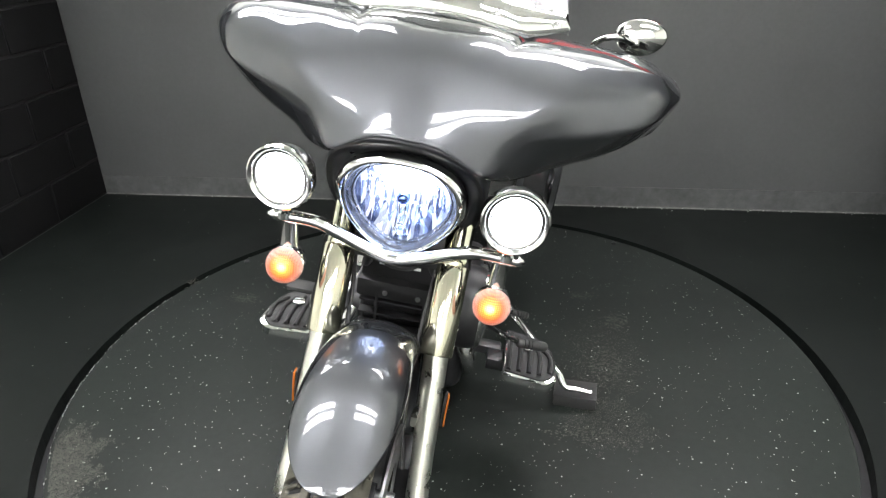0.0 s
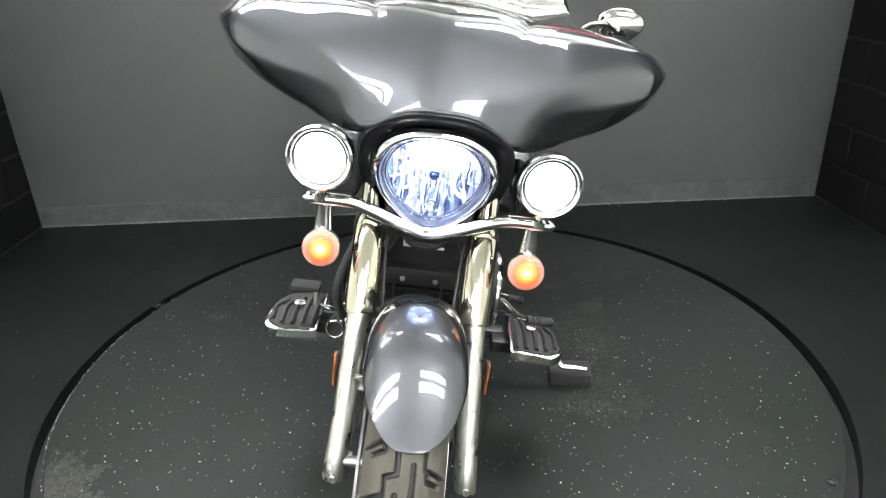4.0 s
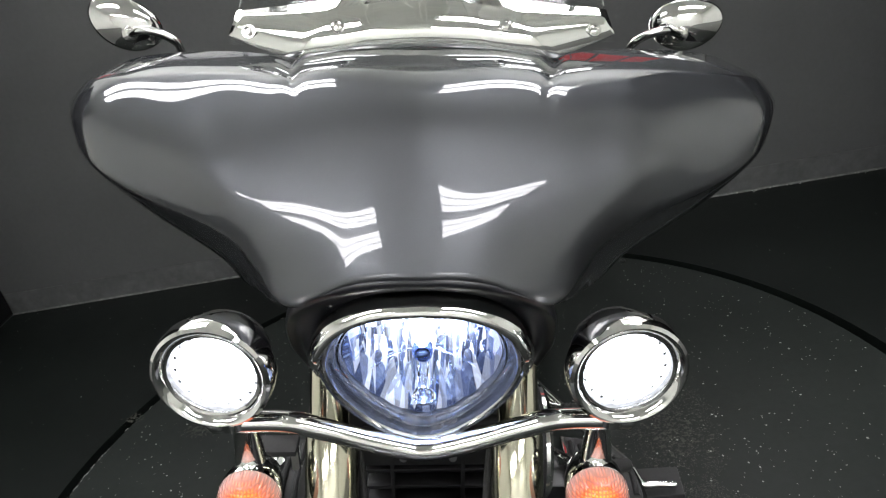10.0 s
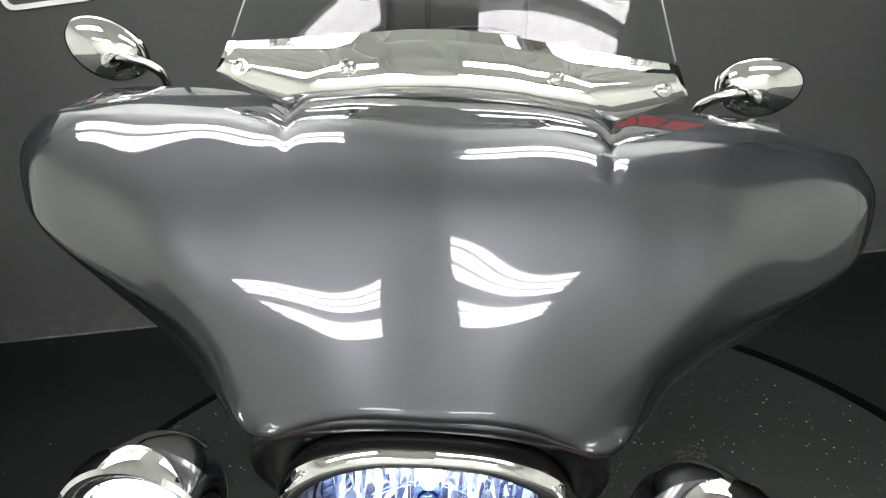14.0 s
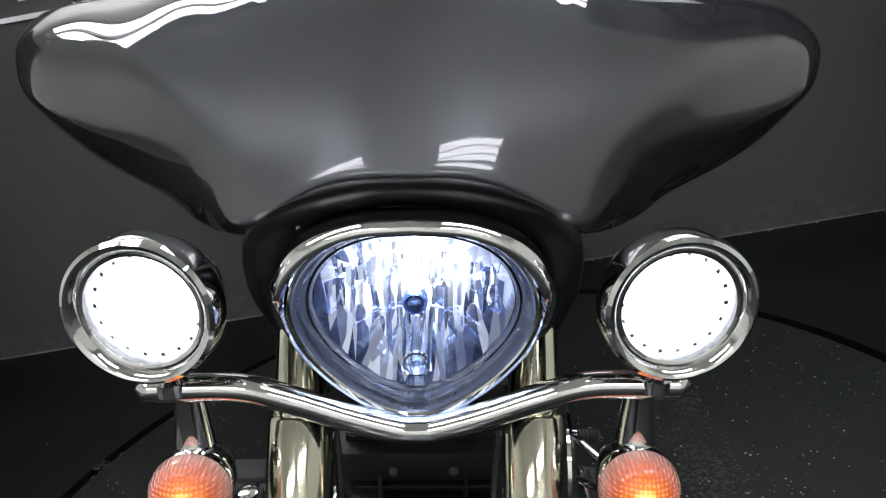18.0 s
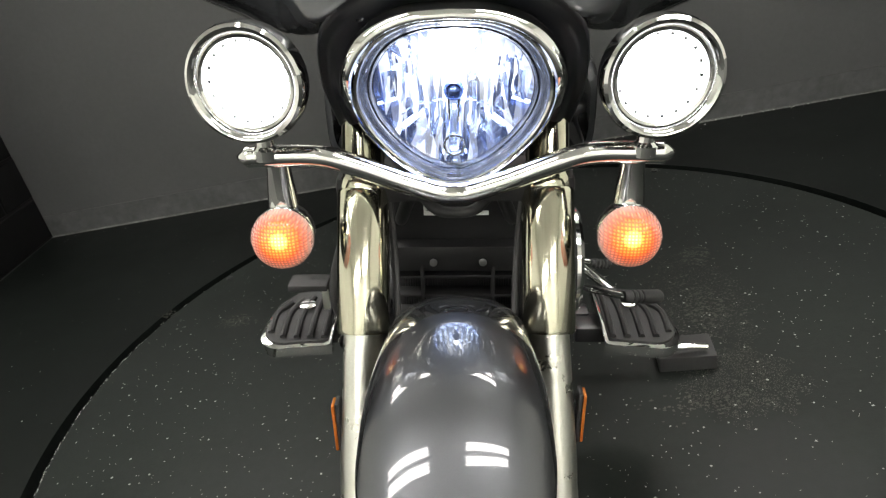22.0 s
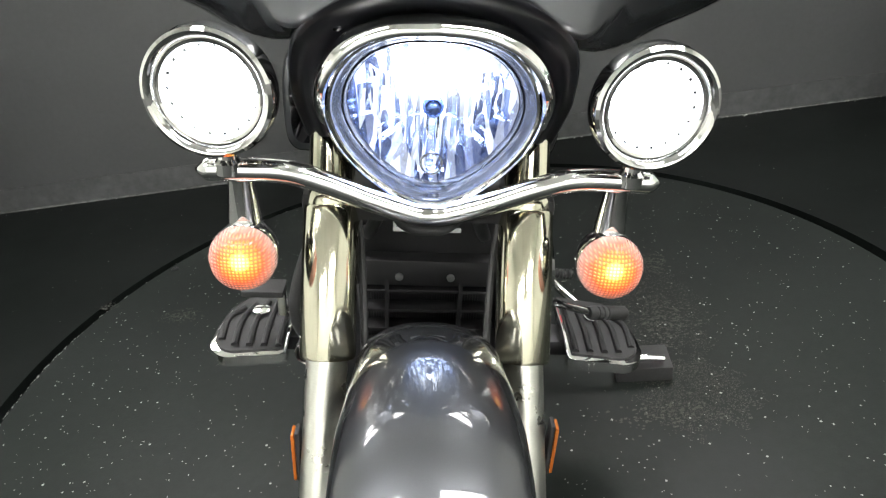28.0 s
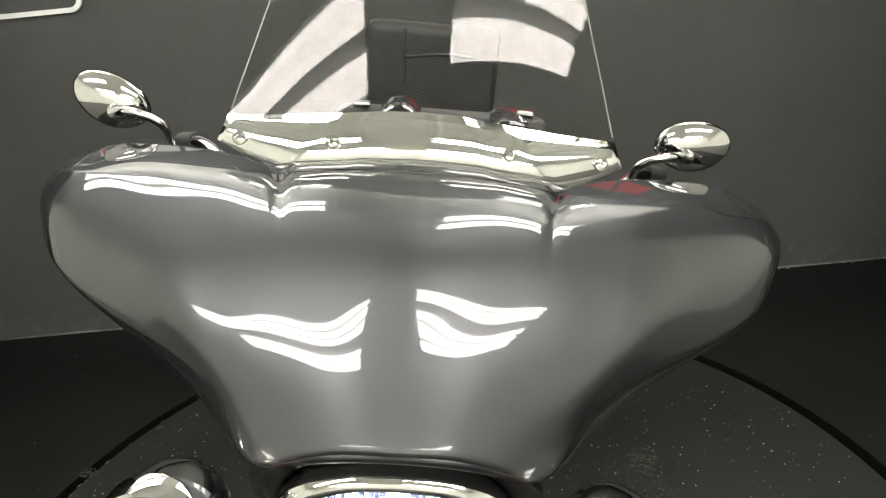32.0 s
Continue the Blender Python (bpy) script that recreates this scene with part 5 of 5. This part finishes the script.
for s in (-1, 1):
    part("backrest_rail", tube([(s * 0.12, 1.60, 0.66), (s * 0.14, 1.76, 0.80), (s * 0.12, 1.80, 0.96)], 0.009, 10), CHROME, rest, "chrome rail")
    rows = []
    for y, w, h in ((1.26, 0.05, 0.10), (1.30, 0.075, 0.135), (1.5, 0.085, 0.15), (1.78, 0.08, 0.14), (1.84, 0.05, 0.10)):
        rows.append([(s * (0.30 + w * math.copysign(abs(math.cos(a)) ** 0.5, math.cos(a))), y, 0.52 + h * math.copysign(abs(math.sin(a)) ** 0.5, math.sin(a))) for a in [2 * math.pi * k / 28 for k in range(28)]])
    bm, vs = grid([spline([r[k] for r in rows], 4) for k in range(28)], loop_u=True)
    bag = part("saddlebag", bm, PAINT, bike, "charcoal pearl hard saddlebag")
    part("latch", box(min(s * 0.375, s * 0.392), max(s * 0.375, s * 0.392), 1.42, 1.46, 0.57, 0.60, 0.004), CHROME, bag, "chrome latch")
    part("exhaust", tube([(s * 0.10, 0.62, 0.42), (s * 0.17, 0.56, 0.30), (s * 0.18, 0.70, 0.19), (s * 0.20, 1.2, 0.20), (s * 0.22, 1.9, 0.24)], lambda q: 0.022 + 0.018 * max(0, min(1, (q - 0.5) * 6)), 16), CHROME, bike, "chrome exhaust pipe")
rows = []
for i in range(31):
    al = radians(70 - 150 * i / 30)
    rows.append([(0.10 * math.sin(p), 1.66 - (0.30 + 0.05 * math.cos(p)) * math.sin(al), 0.32 + (0.30 + 0.05 * math.cos(p)) * math.cos(al)) for p in [radians(-100 + 10 * k) for k in range(21)]])
part("rear_fender", grid(rows)[0], PAINT, bike, "charcoal pearl rear fender")
wheel(0.0, 1.66, 0.318, 0.318, 0.08, False, "rear_wheel")

# ---- bars, gauges and controls behind the screen
hb = part("handlebar", tube([(-0.44, 0.92, 1.02), (-0.36, 0.80, 1.05), (-0.22, 0.66, 1.02), (0, 0.60, 1.0), (0.22, 0.66, 1.02), (0.36, 0.80, 1.05), (0.44, 0.92, 1.02)], 0.0125, 14), CHROME, bike, "chrome handlebar")
for s in (-1, 1):
    part("grip", tube([(s * 0.385, 0.84, 1.045), (s * 0.445, 0.93, 1.018)], 0.018, 16), RUBBER_DARK, hb, "black rubber grip")
dash = part("dashboard", box(-0.125, 0.175, 0.63, 0.69, 1.02, 1.166, 0.02, seg=3), BLACK_PLASTIC, bike, "black dashboard")
for gx, gz, gr in ((-0.034, 1.141, 0.036), (0.116, 1.128, 0.044)):
    g = part("gauge", lathe((gx, 0.615, gz), (0, 1, 0.08), [(0, -0.012), (gr * 0.7, -0.010), (gr * 0.95, 0.0), (gr, 0.03), (gr * 0.97, 0.06), (0, 0.062)], 36), BLACK_GLOSS, dash, "round gauge in a ribbed black housing")
    for k in range(9):
        a = radians(25 + 16.25 * k)
        c = Vector((gx + gr * 0.97 * math.cos(a), 0.625, gz + gr * 0.97 * math.sin(a)))
        part("rib", tube([c, c + Vector((0, 0.040, 0.003))], 0.0022, 6, 2), BLACK_GLOSS, g)
for cx, cz in ((-0.088, 1.166), (0.138, 1.170)):
    part("switch_cap", box(cx - 0.012, cx + 0.012, 0.640, 0.660, cz - 0.014, cz + 0.008, 0.004), CHROME, dash, "small chrome cap")

# ================= loose things =================
blk = empty("stand_block", pose(0.190, 1.849, 0.0, 0, 0, -7), "black rubber block under the side stand foot", "block")
part("block", box(-0.062, 0.062, -0.042, 0.042, 0.0, 0.038, 0.004), RUBBER_DARK, blk)

# specks of chipped paint and grit on floor and deck
rng = random.Random(11)
bm, dusty = bmesh.new(), bmesh.new()
for k in range(3400):
    if rng.random() < 0.8:
        a, r = rng.uniform(0, 2 * math.pi), 1.15 * math.sqrt(rng.random())
        x, y = RING_X + r * math.cos(a), RING_Y + r * math.sin(a)
    else:
        x, y = rng.uniform(X0 + 0.05, X1 - 0.05), rng.uniform(0.9, Y1 - 0.05)
        if abs(math.hypot(x - RING_X, y - RING_Y) - RING_R) < 0.06:
            continue
    s = rng.choice((0.0009, 0.0012, 0.0014, 0.0016, 0.002, 0.003))
    n = rng.randint(3, 5)
    a0 = rng.uniform(0, 6)
    bm.faces.new([bm.verts.new((x + s * rng.uniform(0.6, 1.3) * math.cos(a0 + 2 * math.pi * q / n), y + s * rng.uniform(0.6, 1.3) * math.sin(a0 + 2 * math.pi * q / n), 0.0012)) for q in range(n)])
for cx, cy, rx, ry, n in ((0.29, 2.03, 0.10, 0.13, 300), (0.365, 2.30, 0.04, 0.03, 60), (0.25, 2.47, 0.04, 0.03, 90), (-1.035, 2.333, 0.05, 0.03, 130), (-1.305, 2.45, 0.03, 0.02, 60), (0.19, 1.70, 0.10, 0.04, 160)):
    for k in range(n):
        x, y = rng.gauss(cx, rx * 0.6), rng.gauss(cy, ry * 0.6)
        s = rng.uniform(0.0014, 0.0042)
        a0 = rng.uniform(0, 6)
        dusty.faces.new([dusty.verts.new((x + s * rng.uniform(0.6, 1.8) * math.cos(a0 + 2 * math.pi * q / 4), y + s * rng.uniform(0.5, 1.2) * math.sin(a0 + 2 * math.pi * q / 4), 0.0011)) for q in range(4)])
# chips along the rim of the turntable and grit swept against the back wall
for k in range(150):
    a = rng.choice((rng.gauss(3.0, 0.10), rng.gauss(3.35, 0.12), rng.uniform(1.2, 3.8)))
    r = RING_R - rng.uniform(0.0, 0.006)
    x, y, s = RING_X + r * math.cos(a), RING_Y + r * math.sin(a), rng.uniform(0.0015, 0.005)
    ta = a + math.pi / 2
    bm.faces.new([bm.verts.new((x + s * (u * math.cos(ta) - v * 0.5 * math.sin(ta)), y + s * (u * math.sin(ta) + v * 0.5 * math.cos(ta)), 0.0012)) for u, v in ((-1.2, 0), (0, 0.8), (1.4, 0.1), (0.1, -0.7))])
for k in range(70):
    x, y, s = rng.choice((rng.uniform(-0.2, X1), rng.uniform(0.4, X1), rng.uniform(X0, X1))), Y1 - 0.008 - abs(rng.gauss(0, 0.012)), rng.uniform(0.0015, 0.004)
    bm.faces.new([bm.verts.new((x + s * u, y - s * v, 0.0012 + s * w)) for u, v, w in ((-1.2, 0, 0), (0, 0.8, 0), (1.4, 0.1, 0.5), (0.1, -0.5, 1.0))])


def stain(out, cx, cy, rx, ry, cover, tread=0.0, cell=0.003, turn=0.0, thin=False):
    """Crusts of dried dirt in an uneven oval; tread is the spacing of a shoe sole's ribs, where it shows them; thin dust lies in fine grains."""
    ca, sa = math.cos(turn), math.sin(turn)
    for i in range(int(-1.4 * rx / cell), int(1.4 * rx / cell)):
        for j in range(int(-1.4 * ry / cell), int(1.4 * ry / cell)):
            u, v = i * cell, j * cell
            x, y = cx + u * ca - v * sa, cy + u * sa + v * ca
            if math.hypot(x - RING_X, y - RING_Y) > RING_R - 0.012:
                continue
            edge = 1 - math.hypot(u / rx, v / ry) + (0.35 if thin else 0.28) * noise.noise((x * 16, y * 16, 3.0)) + 0.25 * noise.noise((x * 55, y * 55, 7.0))
            grain = 0.5 + 0.55 * noise.noise((x * 120, y * 120, 1.0)) + 0.45 * noise.noise((x * 310, y * 310, 5.0))
            if thin:
                grain = rng.random()
            if edge < 0 or grain > cover * min(1.0, 0.45 + 2.2 * edge):
                continue
            if tread and math.sin(2 * math.pi * (v + 0.30 * abs(u)) / tread) < 0.1:
                continue
            q = [(x + cell * (a + rng.uniform(-0.18, 0.18)), y + cell * (b + rng.uniform(-0.18, 0.18)), 0.0011) for a, b in ((-0.5, -0.5), (0.5, -0.5), (0.5, 0.5), (-0.5, 0.5))]
            out.faces.new([out.verts.new(p) for p in q])


mud = bmesh.new()
stain(mud, 0.150, 1.165, 0.150, 0.085, 0.95, turn=0.15)
stain(mud, -0.020, 1.185, 0.045, 0.045, 0.80)
stain(mud, -0.595, 1.300, 0.006, 0.070, 0.75, cell=0.002, turn=-0.5)
stain(dusty, -1.225, 1.340, 0.165, 0.240, 0.70, cell=0.0022, thin=True)
stain(dusty, 0.265, 1.745, 0.130, 0.120, 0.20, cell=0.0018, thin=True)
stain(dusty, 0.300, 2.100, 0.130, 0.240, 0.10, cell=0.0018, thin=True)
stain(dusty, 0.300, 2.030, 0.055, 0.115, 0.40, tread=0.024, turn=-0.25)
stain(dusty, 0.365, 2.290, 0.045, 0.060, 0.48, tread=0.024, turn=-0.4)
stain(dusty, -1.060, 2.350, 0.055, 0.035, 0.42, tread=0.020, turn=0.3)
thing("mud_stain", mud, MUD, "tan dried mud stains on the dark turntable deck", "mud", kind="stuff")
thing("dust_residue", dusty, DUST, "pale dusty smudges on the dark deck", "dust", kind="stuff")
thing("floor_specks", bm, CHIP, "pale specks of grit scattered over the dark floor", "grit", kind="stuff")

# concrete blocks of the side walls, carried on above view to the raised tops
for wall, x_in, s in ((east, X1, 1), (west, X0, -1)):
    share = {}
    for c in range(11 if s < 0 else 15):
        z = 0.005 + 0.2 * c
        y = Y1 - 0.005 - (0.2 if c % 2 else 0.0)
        spans = [(Y1 - 0.195, Y1 - 0.005)] if c % 2 else []
        while y > Y0 + 0.39:
            spans.append((y - 0.395, y))
            y -= 0.4
        if y > Y0 + 0.19:
            spans.append((y - 0.195, y))
        for y0, y1 in spans:
            key = round(y1 - y0, 2)
            if key not in share:
                b2 = box(-0.0, 0.022, -(y1 - y0) / 2 + 0.003, (y1 - y0) / 2 - 0.003, 0.003, 0.190, 0.004, seg=1)
                if s < 0:
                    b2.transform(Matrix.Diagonal((-1, 1, 1, 1)))
                ob = link("block", b2, BLOCK_PAINT, wall)
                share[key] = ob
            else:
                ob = new("block", share[key].data)
                ob.parent = wall
            ob.location = (x_in, (y0 + y1) / 2, z)
